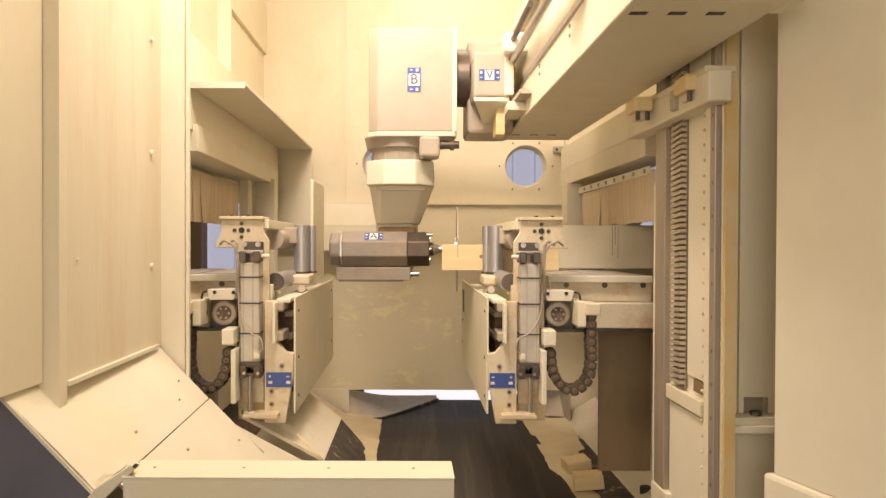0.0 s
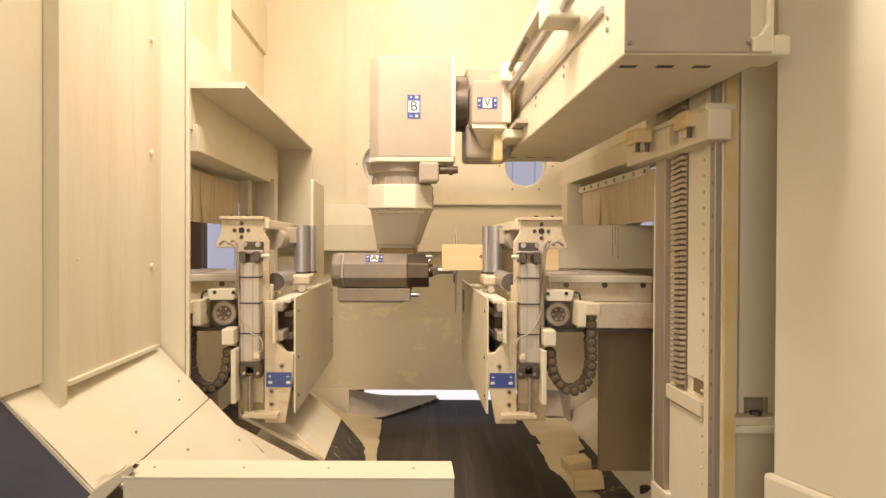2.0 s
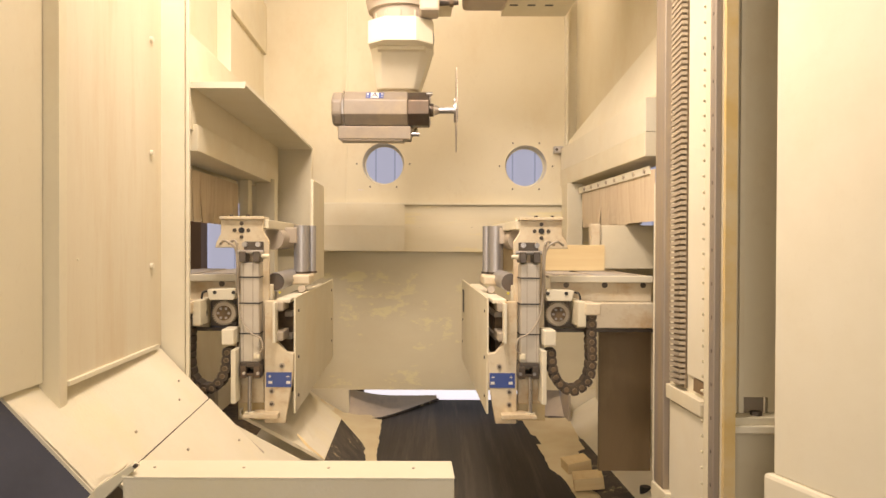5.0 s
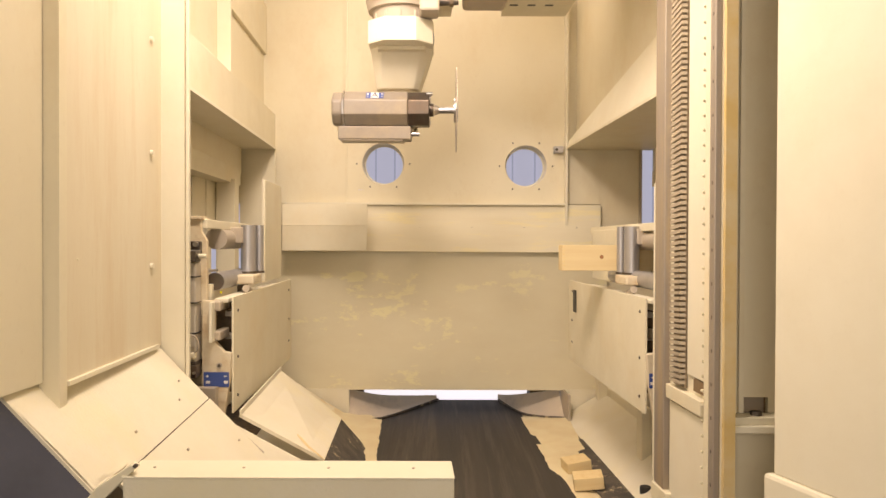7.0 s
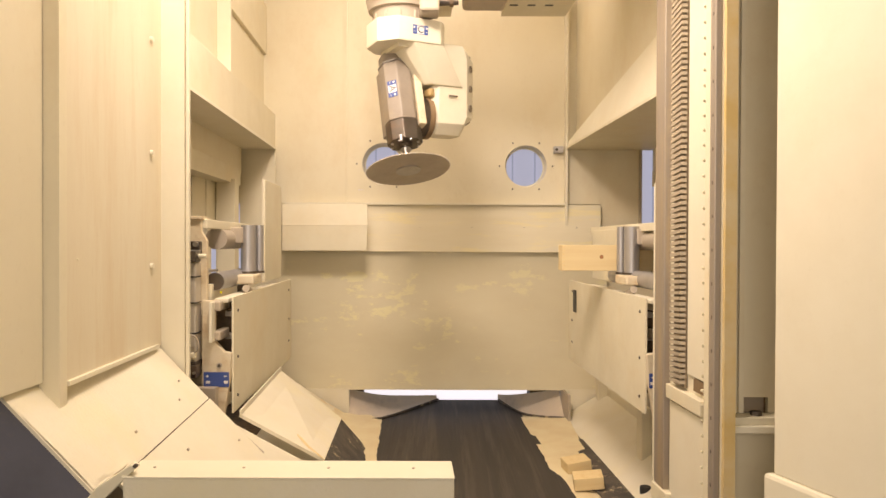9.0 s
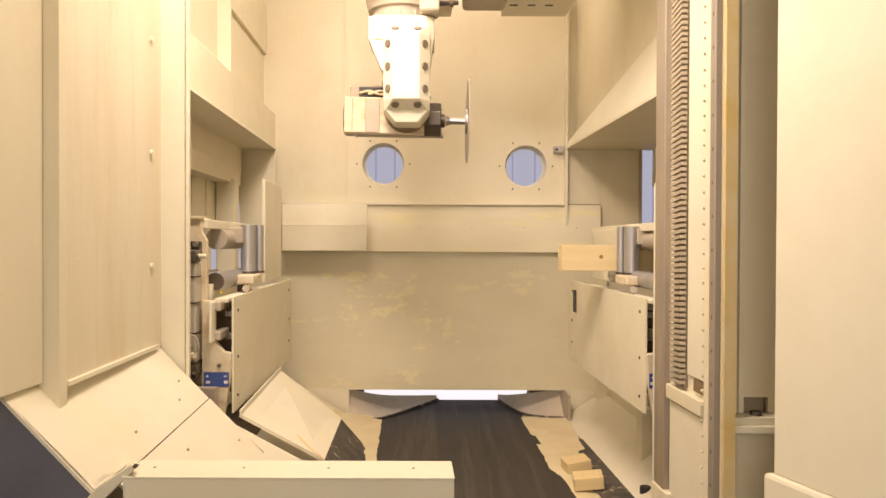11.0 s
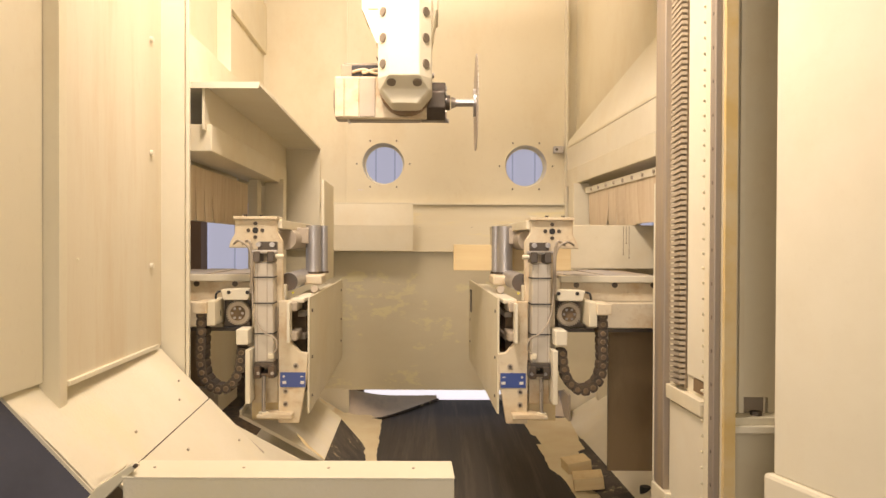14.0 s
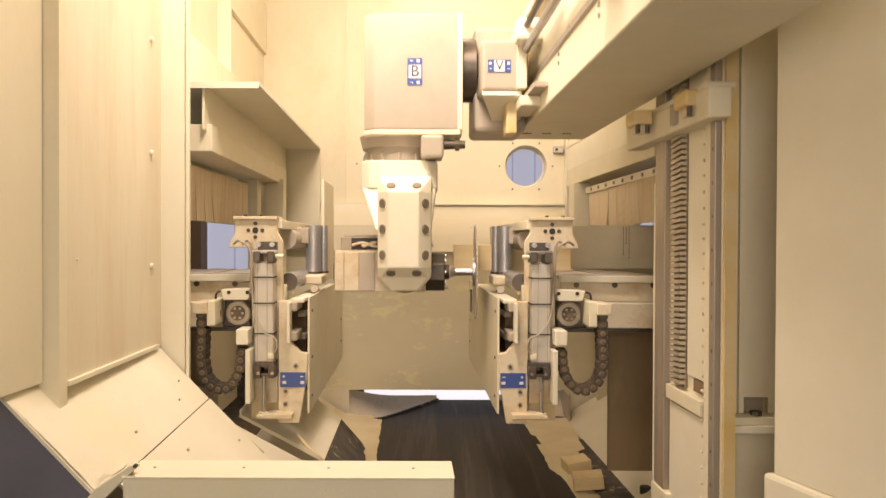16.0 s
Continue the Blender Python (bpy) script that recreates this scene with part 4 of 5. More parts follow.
def carriage(side):
    s = 1 if side == "left" else -1
    mid = -0.150
    label = "cream clamping carriage with a pneumatic cylinder and " + ("a folded sheet roof" if s > 0 else "a table fence")
    ob = thing("clamp_carriage", label, "machine carriage", (-0.715 if s > 0 else 0.415, 2.7, 1.0), "clamp carriages")

    def mx(x):
        return x if s > 0 else 2 * mid - x

    def mbox(x0, x1, y0, y1, z0, z1, lean=LEAN):
        a, b = sorted((mx(x0), mx(x1)))
        return box(a, b, y0, y1, z0, z1, lean=lean)

    def mprism(outline, y0, y1):
        return prism([(mx(x), z) for x, z in outline], y0, y1)

    def hole(x, y, z, r, mat=BLACK):
        return part("hole", rod((mx(x), y, z), (mx(x), y - 0.003, z), r, n=14), mat, ob)

    # main plate, cap and holes
    part("front_plate", mprism(((-0.797, 1.632), (-0.635, 1.632), (-0.635, 1.585), (-0.613, 1.550), (-0.613, 1.297), (-0.631, 1.297), (-0.631, 0.930), (-0.730, 0.930), (-0.730, 1.524), (-0.819, 1.524), (-0.814, 1.546), (-0.797, 1.578)), 2.70, 2.725), WORN, ob, bevel=0.003)
    part("cap_plate", mbox(-0.798, -0.631, 2.685, 2.80, 1.632, 1.644), WORN, ob, bevel=0.002)
    for x in (-0.7616, -0.6985):
        part("cap_screw", rod((mx(x), 2.72, 1.644), (mx(x), 2.72, 1.651), 0.007, n=8), DARKSTEEL, ob)
    hole(-0.717, 2.70, 1.591, 0.0115)
    for dx, dz in ((-0.0265, 0), (0.0265, 0), (0, 0.026), (0, -0.026)):
        hole(-0.717 + dx, 2.70, 1.591 + dz, 0.0075, DARKSTEEL)
    for x in (-0.799, -0.765, -0.732):
        hole(x, 2.70, 1.539, 0.0035, DARKSTEEL)
    for x0, z0, x1, z1 in ((-0.796, 1.539, -0.728, 1.507), (-0.762, 1.539, -0.722, 1.499)):
        pts = [(mx(x0), 2.69, z0), (mx(x0 + 0.03), 2.665, z0 + 0.011), (mx(x1), 2.67, z1), (mx(x1 + 0.002), 2.67, 1.353)]
        part("air_hose", tube(curve(pts), 0.0045), BOXGREY, ob, smooth=True)
    # pneumatic cylinder
    part("cylinder", mprism(((-0.703, 1.470), (-0.680, 1.470), (-0.631, 1.470), (-0.631, 1.096), (-0.703, 1.096)), 2.63, 2.70), material("clear_anodised_aluminium", (0.62, 0.58, 0.5), (0.55, 0.5, 0.42), 0.4, 0.35), ob, bevel=0.006)
    for x in (-0.692, -0.6562):
        part("groove", mbox(x, x + 0.0025, 2.6285, 2.632, 1.098, 1.468, lean=0), BOXGREY, ob)
    for z in (1.413, 1.316, 1.2025):
        part("band", mbox(-0.704, -0.628, 2.6255, 2.69, z, z + 0.0046), BLACK, ob)
    part("clevis", mbox(-0.702, -0.630, 2.675, 2.70, 1.503, 1.548), DARKSTEEL, ob, bevel=0.003)
    for x in (-0.689, -0.638):
        part("clevis_bolt", rod((mx(x - 0.007), 2.675, 1.537), (mx(x - 0.007), 2.66, 1.537), 0.0095, n=12), STEEL, ob)
        part("clevis_cheek", mbox(x - 0.0127, x + 0.0127, 2.61, 2.68, 1.472, 1.512), DARKSTEEL, ob, bevel=0.003)
        part("end_cheek", mbox(x - 0.01, x + 0.015, 2.61, 2.68, 1.041, 1.087), DARKSTEEL, ob, bevel=0.003)
        part("end_nut", rod((mx(x + 0.008), 2.61, 1.061), (mx(x + 0.008), 2.603, 1.061), 0.006, n=8), STEEL, ob)
    part("clevis_pin", rod((mx(-0.708), 2.62, 1.510), (mx(-0.612), 2.62, 1.510), 0.007, n=12), STEEL, ob, smooth=True)
    part("air_fitting", rod((mx(-0.636), 2.65, 1.493), (mx(-0.598), 2.65, 1.493), 0.0085, n=12), CREAM, ob, smooth=True)
    part("air_fitting", mbox(-0.650, -0.627, 2.615, 2.64, 1.112, 1.133), CREAM, ob, bevel=0.004)
    part("air_hose", tube(curve([(mx(-0.633), 2.62, 1.131), (mx(-0.614), 2.61, 1.153), (mx(-0.622), 2.61, 1.191), (mx(-0.665), 2.615, 1.215), (mx(-0.705), 2.63, 1.283), (mx(-0.717), 2.66, 1.397)]), 0.003), BOXGREY, ob, smooth=True)
    part("end_cap", mbox(-0.700, -0.627, 2.62, 2.70, 1.080, 1.099), DARKSTEEL, ob, bevel=0.002)
    part("end_cap", mbox(-0.699, -0.624, 2.615, 2.70, 1.049, 1.059), DARKSTEEL, ob, bevel=0.002)
    part("piston_rod", rod((mx(-0.672), 2.65, 1.050), (mx(-0.672), 2.65, 0.893), 0.0075, n=16), STEEL, ob, smooth=True)
    part("rod_nut", rod((mx(-0.672), 2.65, 0.908), (mx(-0.672), 2.65, 0.893), 0.02, n=6), CREAM, ob)
    part("rod_foot", mprism(((-0.694, 0.887), (-0.694, 0.900), (-0.640, 0.906), (-0.562, 0.904), (-0.562, 0.885))  , 2.63, 2.70), WORN, ob, bevel=0.003)
    part("back_plate", mbox(-0.738, -0.633, 2.73, 2.75, 0.858, 0.956), YELLOW, ob)
    # lower bracket with its axis plate
    part("bracket", mprism(((-0.622, 1.324), (-0.575, 1.324), (-0.575, 1.170), (-0.560, 1.153), (-0.540, 1.129), (-0.511, 1.125), (-0.515, 1.029), (-0.543, 0.860), (-0.622, 0.860)), 2.67, 2.70), WORN, ob, bevel=0.003)
    part("bracket_rail", mbox(-0.580, -0.569, 2.62, 2.67, 1.171, 1.320), CREAM_CLEAN, ob, bevel=0.002)
    for z in (1.3025, 1.1906):
        part("stop", mbox(-0.581, -0.549, 2.66, 2.80, z - 0.018, z + 0.018), BOXGREY, ob, bevel=0.006)
    part("guard_rail", mbox(-0.585, -0.531, 2.70, 3.7, 1.313, 1.330), CREAM_CLEAN, ob, bevel=0.004)
    part("inner_box", mbox(-0.629, -0.553, 2.85, 3.8, 0.941, 1.299), BROWNDUST, ob)
    for z in (1.06, 1.16, 1.25):
        part("inner_rail", mbox(-0.575, -0.545, 2.80, 3.8, z, z + 0.022), BOXGREY, ob, bevel=0.003)
    for x, z in ((-0.5554, 1.078), (-0.5938, 0.982), (-0.5938, 0.933)):
        part("bolt_washer", rod((mx(x), 2.671, z), (mx(x), 2.667, z), 0.0105, n=16), BOXGREY, ob)
        part("bolt_head", rod((mx(x), 2.668, z), (mx(x), 2.663, z), 0.006, n=6), DARKSTEEL, ob)
    part("sign_plate", mbox(-0.615, -0.519, 2.6675, 2.670, 0.997, 1.053, lean=0), BLUE, ob, "blue axis plate with worn white signs")
    for x0, x1, z0, z1 in ((-0.606, -0.5955, 1.036, 1.0395), (-0.6025, -0.599, 1.0324, 1.0431), (-0.538, -0.527, 1.036, 1.0395), (-0.606, -0.591, 1.010, 1.0207), (-0.538, -0.523, 1.010, 1.0207)):
        part("sign", mbox(x0, x1, 2.6662, 2.6675, z0, z1, lean=0), WHITE, ob)
    # rollers and upper arm
    part("upper_arm", mbox(-0.664, -0.622, 2.73, 3.95, 1.598, 1.633), CREAM, ob, bevel=0.003)
    part("arm_hanger", mbox(-0.650, -0.590, 3.1, 3.2, 1.540, 1.610), BOXGREY, ob, bevel=0.005)
    part("pressure_drum", rod((mx(-0.658), 2.95, 1.559), (mx(-0.658) - 0.03, 3.6, 1.559), 0.045, n=24), BOXGREY, ob, smooth=True)
    for x, r, y in ((-0.575, 0.034, 3.14), (-0.537, 0.018, 3.18)):
        x = mx(x)
        part("feed_roller", rod((x, y, 1.414), (x, y, 1.620), r, n=24), ROLLER, ob, "bright steel feed roller", smooth=True)
        part("roller_cap", rod((x, y, 1.407), (x, y, 1.416), r * 1.25, n=20), DARKSTEEL, ob)
    part("table_roller", rod((mx(-0.607), 2.78, 1.390), (mx(-0.607) - 0.03, 3.45, 1.390), 0.036, n=28), ROLLER, ob, "steel table roller", smooth=True)
    part("roller_end", rod((mx(-0.606), 2.772, 1.390), (mx(-0.606), 2.781, 1.390), 0.0345, n=24), DARKSTEEL, ob)
    part("roller_support", mbox(-0.629, -0.609, 2.74, 2.8, 1.318, 1.381), CREAM, ob, bevel=0.004)
    part("roller_seat", mbox(-0.598, -0.514, 3.0, 3.16, 1.365, 1.406), WORN, ob, bevel=0.008)
    part("seat_pin", rod((mx(-0.545), 2.99, 1.349), (mx(-0.545), 3.05, 1.330), 0.016, n=14), BOXGREY, ob, smooth=True)
    part("lamp_dot", rod((mx(-0.604), 2.845, 1.343), (mx(-0.604), 2.84, 1.343), 0.004, n=10), glow("yellow_indicator", (1.0, 0.75, 0.0), 0.6), ob, "small yellow indicator light")
    # side guards
    guard_x = -0.512
    outline = ((2.69, 0.893), (2.69, 1.336), (3.97, 1.336), (3.99, 1.265), (3.99, 0.880 + 0.02), (3.94, 0.893))
    bm = cross_prism(outline, mx(guard_x) - 0.004, mx(guard_x) + 0.004)
    for v in bm.verts:
        v.co.x += LEAN * 0.92 * (v.co.y - 2.7)
    part("side_guard", bm, CREAM, ob, "cream sheet side guard", bevel=0.001)
    part("upper_guard", mbox(-0.590 - 0.008, -0.590 + 0.008, 3.46, 3.9, 1.351, 1.852 if s > 0 else 1.614), CREAM, ob, bevel=0.003)
    for y, z in ((2.75, 1.28), (2.75, 1.1), (2.75, 0.95), (3.9, 1.28), (3.9, 1.12), (3.9, 1.0)):
        gx = mx(guard_x) + LEAN * 0.92 * (y - 2.7) + s * 0.004
        part("guard_bolt", rod((gx, y, z), (gx + s * 0.004, y, z), 0.006, n=8), DARKSTEEL, ob)
    gx = mx(guard_x) + LEAN * 0.92 * 1.15 + s * 0.0045
    part("guard_slot", box(gx - 0.001, gx + 0.001, 3.80, 3.87, 1.17, 1.29), BLACK if s < 0 else WHITE, ob)
    # drive: gear box, gear and beams
    part("gear_cover", mprism(((-0.838, 1.366), (-0.731, 1.370), (-0.731, 1.340), (-0.738, 1.327), (-0.828, 1.327)), 2.66, 2.74), CREAM_CLEAN, ob, bevel=0.003)
    for x in (-0.8065, -0.7363):
        hole(x, 2.66, 1.356, 0.007)
    part("gear_box", mbox(-0.850, -0.747, 2.74, 2.85, 1.217, 1.322), DARKSTEEL, ob, bevel=0.004)
    part("gear", gear(mx(-0.781), 2.69, 1.275, 0.047, 32, 0.03), GEAR, ob, "toothed drive gear")
    part("gear_hub", rod((mx(-0.781), 2.69, 1.275), (mx(-0.781), 2.684, 1.275), 0.028, n=24), BROWNDUST, ob)
    for k in range(6):
        t = math.pi * k / 3
        p = Vector((mx(-0.781) + 0.02 * math.cos(t), 2.684, 1.275 + 0.02 * math.sin(t)))
        part("hub_screw", rod(p, p + Vector((0, -0.004, 0)), 0.005, n=8), STEEL, ob)
    end = -1.012 - 0.17
    strip = material("table_strip_grey", (0.42, 0.4, 0.4), (0.5, 0.45, 0.36), 0.5)
    part("table_rail", mbox(end, -0.771, 2.82, 2.86, 1.388, 1.415), CREAM_CLEAN, ob, bevel=0.003)
    part("table_top", mbox(end, -0.771, 2.86, 3.42, 1.404, 1.413), BOXGREY, ob)
    part("table_web", mbox(end, -0.776, 2.85, 2.87, 1.311, 1.386), WORN, ob)
    for k in range(6):
        x = -0.839 - 0.155 * k
        if x > end + 0.02:
            hole(x, 2.85, 1.377, 0.0115, DARKSTEEL)
    for k in range(6):
        x = -0.807 - 0.16 * k
        if x - 0.1 > end:
            part("table_slat", mbox(x - 0.12, x, 2.865, 3.4, 1.413, 1.417), strip, ob, bevel=0.001)
    part("drive_beam", mbox(end, -0.867, 2.78, 2.84, 1.210, 1.310), WORN, ob, bevel=0.004)
    part("beam_foot", mbox(end, -0.759, 2.79, 2.9, 1.194, 1.208), DARKSTEEL, ob)
    # added brown sheet whose dark colour gives the shade below the carriage table
    part("shade_sheet", mbox(end - 0.06, -1.019, 3.05, 3.07, 0.56, 1.162), material("brown_table_shade", (0.3, 0.215, 0.12), (0.2, 0.14, 0.075), 0.45, scale=2.5, stain=(0.45, 0.34, 0.19), stain_amount=0.6, stretch=(1.5, 1.0, 0.5)), ob, "dark brown sheet added as the shade below the table")
    part("chain_mount", mbox(-0.919, -0.865, 2.58, 2.72, 1.282, 1.325), WORN, ob, bevel=0.004)
    part("chain_mount", mbox(-0.871, -0.840, 2.6, 2.78, 1.236, 1.330), CREAM, ob, bevel=0.004)
    part("chain_clamp", mbox(-0.757, -0.713, 2.58, 2.68, 1.169, 1.226), CREAM_CLEAN, ob, bevel=0.004)
    part("chain_tray", mbox(-0.723, -0.705, 2.58, 2.66, 0.953, 1.151), CREAM_CLEAN, ob, bevel=0.003)
    part("drive_cable", tube(curve([(mx(-0.842), 2.7, 1.358), (mx(-0.858), 2.68, 1.353), (mx(-0.862), 2.68, 1.321), (mx(-0.845), 2.68, 1.276), (mx(-0.864), 2.7, 1.232)]), 0.004), BLACK, ob, smooth=True)
    # drag chain: links along a hanging loop
    path = curve([(mx(x), 2.62, z) for x, z in ((-0.891, 1.278), (-0.891, 1.189), (-0.893, 1.106), (-0.878, 1.039), (-0.836, 1.003), (-0.792, 1.009), (-0.757, 1.055), (-0.744, 1.114), (-0.742, 1.164))], 12)
    gap, since, k = 0.027, 1.0, 0
    for a, b in zip(path, path[1:]):
        since += (b - a).length
        if since < gap:
            continue
        since = 0.0
        d = (b - a).normalized()
        n = Vector((-d.z, 0, d.x))
        bm = bmesh.new()
        ring = [a + d * (math.copysign(0.0165 * abs(math.cos(q)) ** 0.6, math.cos(q))) + n * math.copysign(0.0185 * abs(math.sin(q)) ** 0.5, math.sin(q)) for q in [2 * math.pi * i / 10 for i in range(10)]]
        u = [bm.verts.new((p.x, 2.60 - 0.001 * (k % 2), p.z)) for p in ring]
        w = [bm.verts.new((p.x, 2.66, p.z)) for p in ring]
        bm.faces.new(u)
        bm.faces.new(w[::-1])
        for i in range(10):
            bm.faces.new((u[i], w[i], w[(i + 1) % 10], u[(i + 1) % 10]))
        link = part("chain_link", bm, CHAIN, ob)
        part("link_ring", rod((a.x, 2.60, a.z), (a.x, 2.5965, a.z), 0.0095, n=12), RING, link)
        part("link_pin", rod((a.x, 2.5965, a.z), (a.x, 2.595, a.z), 0.0075, n=10), BROWNDUST, link)
        k += 1

    if s > 0:
        # folded sheet roof with its beam, curtain strips and rear covers
        part("roof_sheet", box(-1.30, -0.704, 2.70, 4.6, 2.148, 2.156), CREAM_CLEAN, ob)
        part("roof_lip", box(-1.30, -0.704, 2.695, 2.70, 2.132, 2.156), CREAM_CLEAN, ob)
        part("roof_edge", box(-0.704 - 0.006, -0.704 + 0.002, 2.70, 4.6, 2.144, 2.158), CREAM_CLEAN, ob)
        part("roof_web", box(-0.918 - 0.01, -0.918, 2.72, 4.55, 1.98, 2.147), WALL, ob)
        part("roof_beam", box(-0.983 - 0.1, -0.900, 2.75, 4.45, 1.898, 2.003), CREAM, ob, bevel=0.004)
        part("rear_skirt", box(-1.034, -0.802, 4.6, 4.615, 1.506, 2.147, lean=0), CREAM, ob)
        part("rear_post", box(-1.062, -0.948, 4.2, 4.3, 1.3, 1.920), CREAM, ob, bevel=0.004)
        part("rear_post", box(-1.101, -1.050, 4.0, 4.1, 1.3, 1.902), CREAM, ob, bevel=0.004)
        part("rear_cover", slab(((-0.722, 4.47, 1.786), (-0.720, 4.44, 1.649), (-0.188, 4.44, 1.649), (-0.190, 4.47, 1.786)), 0.006), CREAM, ob)
        part("rear_cover", slab(((-0.720, 4.44, 1.648), (-0.722, 4.437, 1.493), (-0.190, 4.437, 1.493), (-0.188, 4.44, 1.648)), 0.006), CREAM, ob)
        x0, y0, y1, top, low = -1.039, 2.86, 3.95, 1.865, 1.635
    else:
        part("roof_side", box(0.945 - 0.045, 0.945, 3.0, 4.66, 2.022, 2.165), CREAM_CLEAN, ob)
        part("roof_beam", box(0.945 - 0.05, 0.945 + 0.14, 3.0, 4.66, 1.915, 2.02), CREAM, ob, bevel=0.004)
        part("rear_post", box(0.803, 0.901, 4.35, 4.5, 1.3, 1.914), CREAM, ob, bevel=0.004)
        part("curtain_bar", box(0.940 - 0.012, 0.940 - 0.004, 3.05, 4.3, 1.845, 1.88), CREAM_CLEAN, ob)
        for k in range(8):
            y = 3.1 + 0.15 * k
            part("curtain_bolt", rod((0.940 - 0.012 + LEAN * (y - 3.05), y, 1.862), (0.940 - 0.02 + LEAN * (y - 3.05), y, 1.862), 0.009, n=8), BOXGREY, ob)
        x0, y0, y1, top, low = 0.940, 3.0, 4.25, 1.862, 1.638
    rng = random.Random(5 + s)
    n = 9
    for k in range(n):
        a = y0 + (y1 - y0) * k / n
        b = y0 + (y1 - y0) * (k + 1) / n - 0.003
        flare = rng.uniform(-0.012, 0.02)
        fold = rng.uniform(-0.01, 0.016)
        xa, xb = x0 + LEAN * (a - y0), x0 + LEAN * (b - y0)
        bm = bmesh.new()
        sheet = []
        for i in range(6):
            u = i / 5
            z = top + (low + rng.uniform(-0.003, 0.003) - top) * u
            xf, xg = xa - s * flare * u * u, xb - s * flare * 0.4 * u * u
            yf, yg = a + fold * u * u, b + fold * 0.3 * u * u
            sheet.append([bm.verts.new(p) for p in ((xf - 0.002, yf, z), (xg - 0.002, yg, z), (xg + 0.002, yg, z), (xf + 0.002, yf, z))])
        for p, q in zip(sheet, sheet[1:]):
            for m in range(4):
                bm.faces.new((p[m], p[(m + 1) % 4], q[(m + 1) % 4], q[m]))
        bm.faces.new(sheet[0])
        bm.faces.new(sheet[-1][::-1])
        part("curtain_strip", bm, BRUSH, ob)
    return ob


left_carriage = carriage("left")
right_carriage = carriage("right")

pusher = thing("timber_pusher", "cream sheet pusher behind the timber with resin drips", "pusher", (0.60, 3.46, 1.42))
part("push_sheet", box(0.618, 1.10, 3.45, 3.47, 1.420, 1.633, lean=0), CREAM, pusher, bevel=0.003)
part("push_post", box(0.566, 0.612, 3.44, 3.49, 1.420, 1.640, lean=0), WORN, pusher, bevel=0.004)
for x, h in ((0.880, 0.137), (0.894, 0.082), (0.908, 0.153)):
    part("resin_drip", box(x, x + 0.002, 3.449, 3.4502, 1.627 - h, 1.627, lean=0), BROWNSHEET, pusher)
    part("resin_drip", rod((x + 0.001, 3.449, 1.627 - h), (x + 0.001, 3.4502, 1.627 - h), 0.003, n=8), BROWNSHEET, pusher)

TX = 0.049
timber = thing("timber", "pale planed pine timber held by the rollers", "timber", (TX, 3.22, 1.419))
part("beam", box(TX, TX + 0.535, 3.22, 3.32, 1.419, 1.537, lean=0), PINE, timber, bevel=0.002)
KNOT = material("pine_knot", (0.3, 0.13, 0.05), (0.4, 0.2, 0.08), 0.6, scale=40)
part("knot", rod((TX + 0.18, 3.2205, 1.483), (TX + 0.18, 3.2195, 1.483), 0.009, n=14), KNOT, timber)
for k in range(7):
    z = 1.424 + 0.0165 * k
    part("finger_joint", box(TX + 0.001, TX + 0.012 + 0.003 * (k % 2), 3.2192, 3.2205, z, z + 0.008, lean=0), PINE_END, timber)


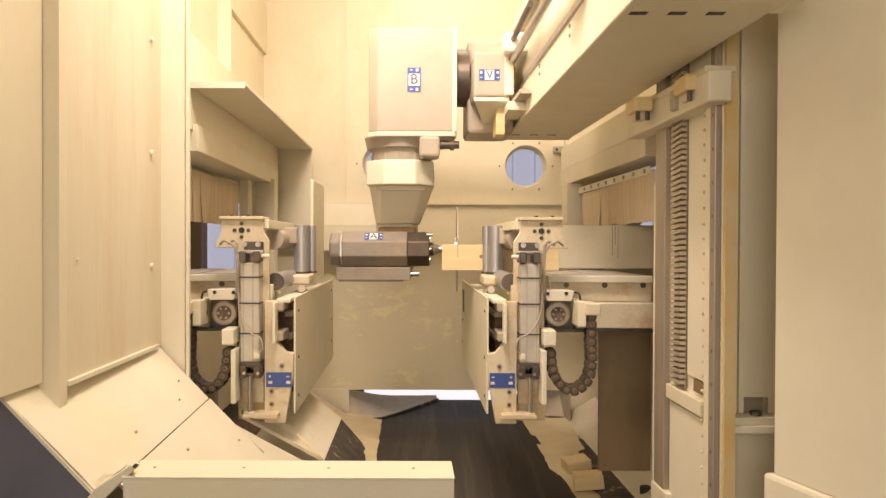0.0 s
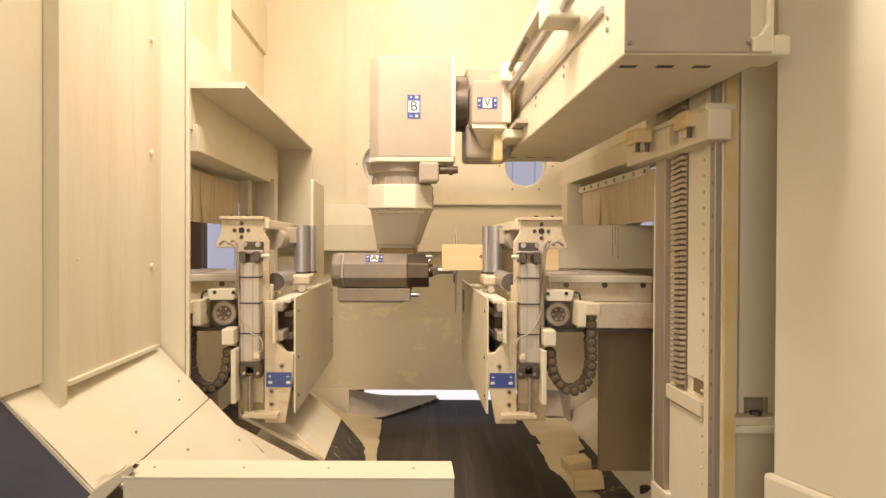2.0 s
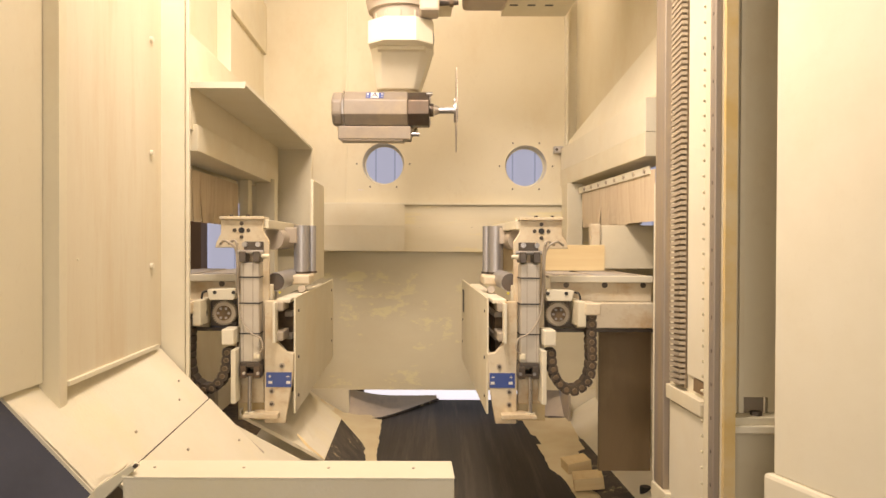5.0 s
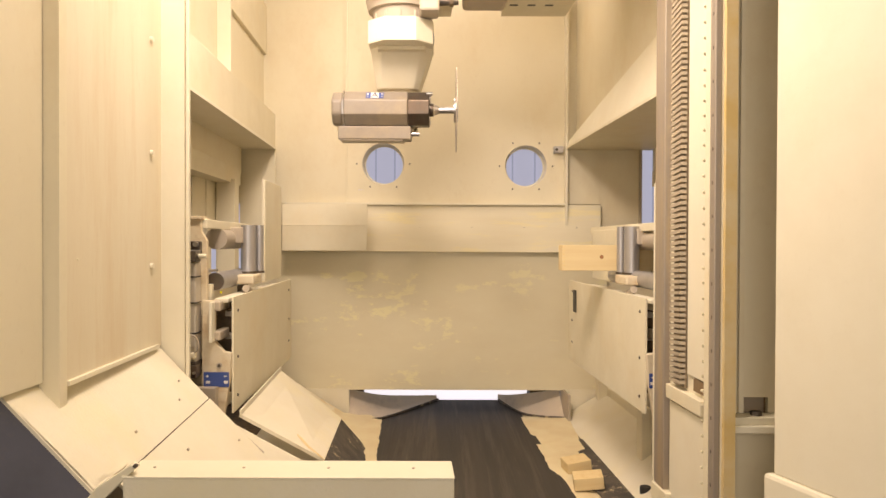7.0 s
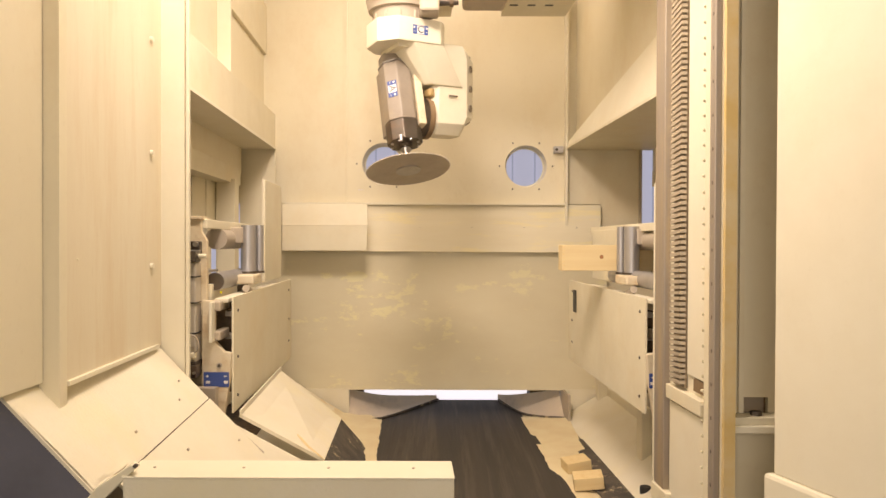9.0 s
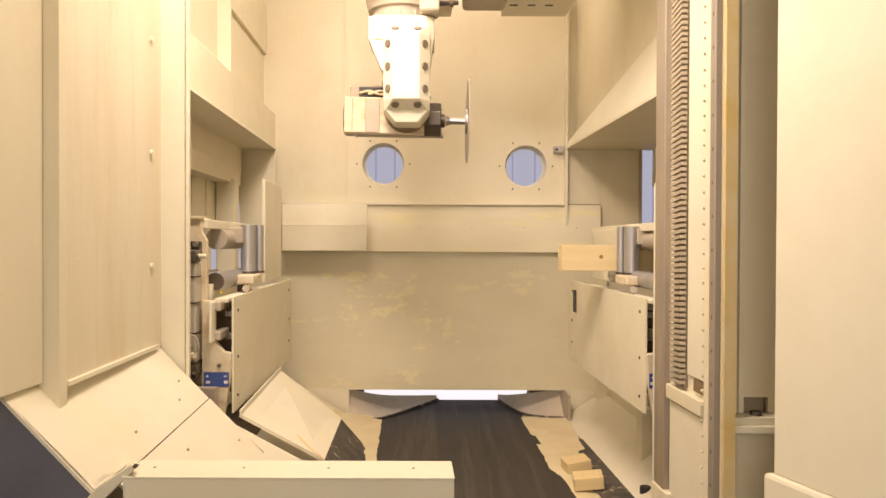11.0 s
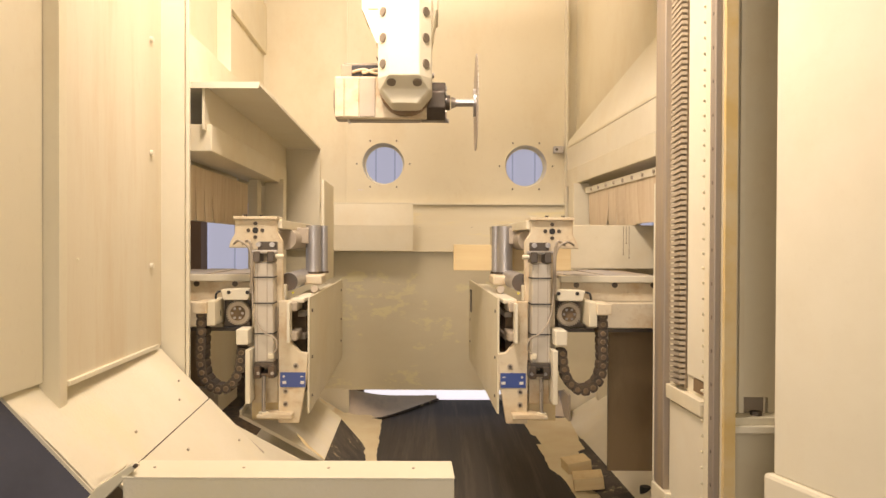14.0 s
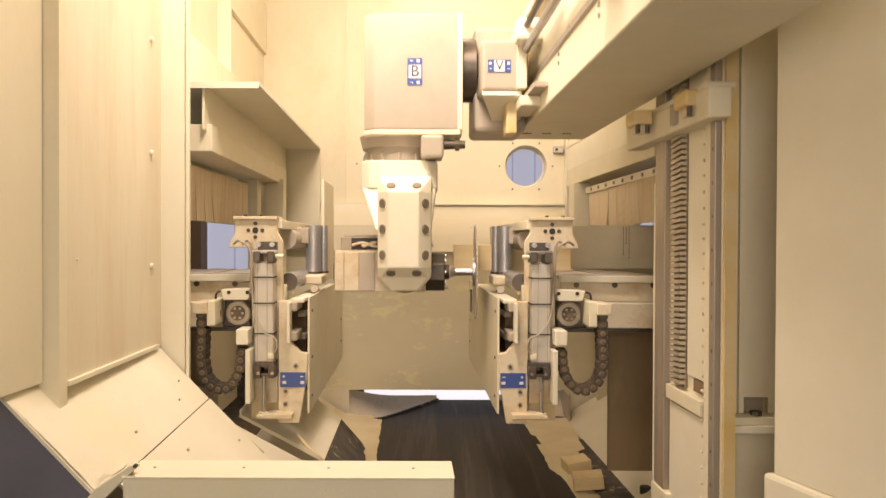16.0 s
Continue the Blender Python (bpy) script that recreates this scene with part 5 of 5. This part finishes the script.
# ---------------- motions ----------------
def motions():
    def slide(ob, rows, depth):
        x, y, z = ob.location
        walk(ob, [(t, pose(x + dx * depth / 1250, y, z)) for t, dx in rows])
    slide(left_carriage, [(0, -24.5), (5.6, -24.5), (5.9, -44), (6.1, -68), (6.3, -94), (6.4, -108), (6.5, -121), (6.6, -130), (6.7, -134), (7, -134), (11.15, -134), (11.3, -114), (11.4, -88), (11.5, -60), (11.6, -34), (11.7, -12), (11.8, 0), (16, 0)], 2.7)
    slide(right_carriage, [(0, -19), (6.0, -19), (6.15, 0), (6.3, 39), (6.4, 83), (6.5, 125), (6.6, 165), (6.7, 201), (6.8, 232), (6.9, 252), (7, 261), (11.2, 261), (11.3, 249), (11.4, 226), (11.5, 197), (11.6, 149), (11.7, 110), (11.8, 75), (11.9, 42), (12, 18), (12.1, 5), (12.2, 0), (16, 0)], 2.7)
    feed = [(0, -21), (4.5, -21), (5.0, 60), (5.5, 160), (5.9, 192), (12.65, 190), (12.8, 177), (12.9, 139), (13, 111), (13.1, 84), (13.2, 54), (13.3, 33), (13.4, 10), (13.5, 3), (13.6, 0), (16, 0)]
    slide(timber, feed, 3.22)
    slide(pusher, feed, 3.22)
    # seconds, the head's height above the eye, its depth
    lift = [(0, -0.061, 3.42), (0.5, -0.111, 3.42), (0.9, -0.157, 3.42), (1.05, -0.168, 3.42), (1.5, -0.168, 3.46), (2.0, -0.168, 3.5), (2.2, -0.14, 3.5), (2.5, -0.022, 3.5), (3.0, 0.205, 3.5), (3.3, 0.27, 3.5),
            (3.5, 0.303, 3.5), (3.7, 0.39, 3.5), (4.0, 0.574, 3.5), (4.1, 0.61, 3.5), (4.2, 0.625, 3.5), (12.6, 0.625, 3.5), (13.0, 0.625, 3.28), (13.3, 0.626, 3.12), (13.5, 0.627, 3.07), (14.3, 0.627, 3.07), (14.5, 0.59, 3.07), (15, 0.327, 3.07), (15.5, 0.084, 3.07), (16, -0.106, 3.08)]
    walk(gantry, [(t, pose(HX + LEAN * (y - HY), y, 1.55 + z)) for t, z, y in lift])
    cx, cy, cz = carrier.location
    walk(carrier, [(t, pose(cx, cy, cz + z + 0.061)) for t, z, y in lift])
    # seconds, turn of the swivel, tilt of the spindle
    turn = [(0, 0, 0), (7.8, 0, 0), (7.9, 2, 1), (8.1, 16, 12), (8.3, 28, 28), (8.5, 37, 42), (8.7, 48, 56), (9.0, 64, 73), (9.2, 76, 84), (10.0, 125, 130), (10.8, 172, 174), (11.1, 180, 180), (16, 180, 180)]
    def between(rows, t):
        for a, b in zip(rows, rows[1:]):
            if a[0] <= t <= b[0]:
                k = (t - a[0]) / (b[0] - a[0])
                return [p + k * (q - p) for p, q in zip(a[1:], b[1:])]
    times = sorted({r[0] for r in lift} | {r[0] for r in turn})
    rows = []
    for t in times:
        z, y = between(lift, t)
        c, a = between(turn, t)
        rows.append((t, pose(HX + LEAN * (y - HY), y, 1.55 + z, 0, 0, -c)))
    walk(head, rows)
    walk(motor, [(t, pose(*motor.location, 0, a, 0)) for t, c, a in turn])


motions()
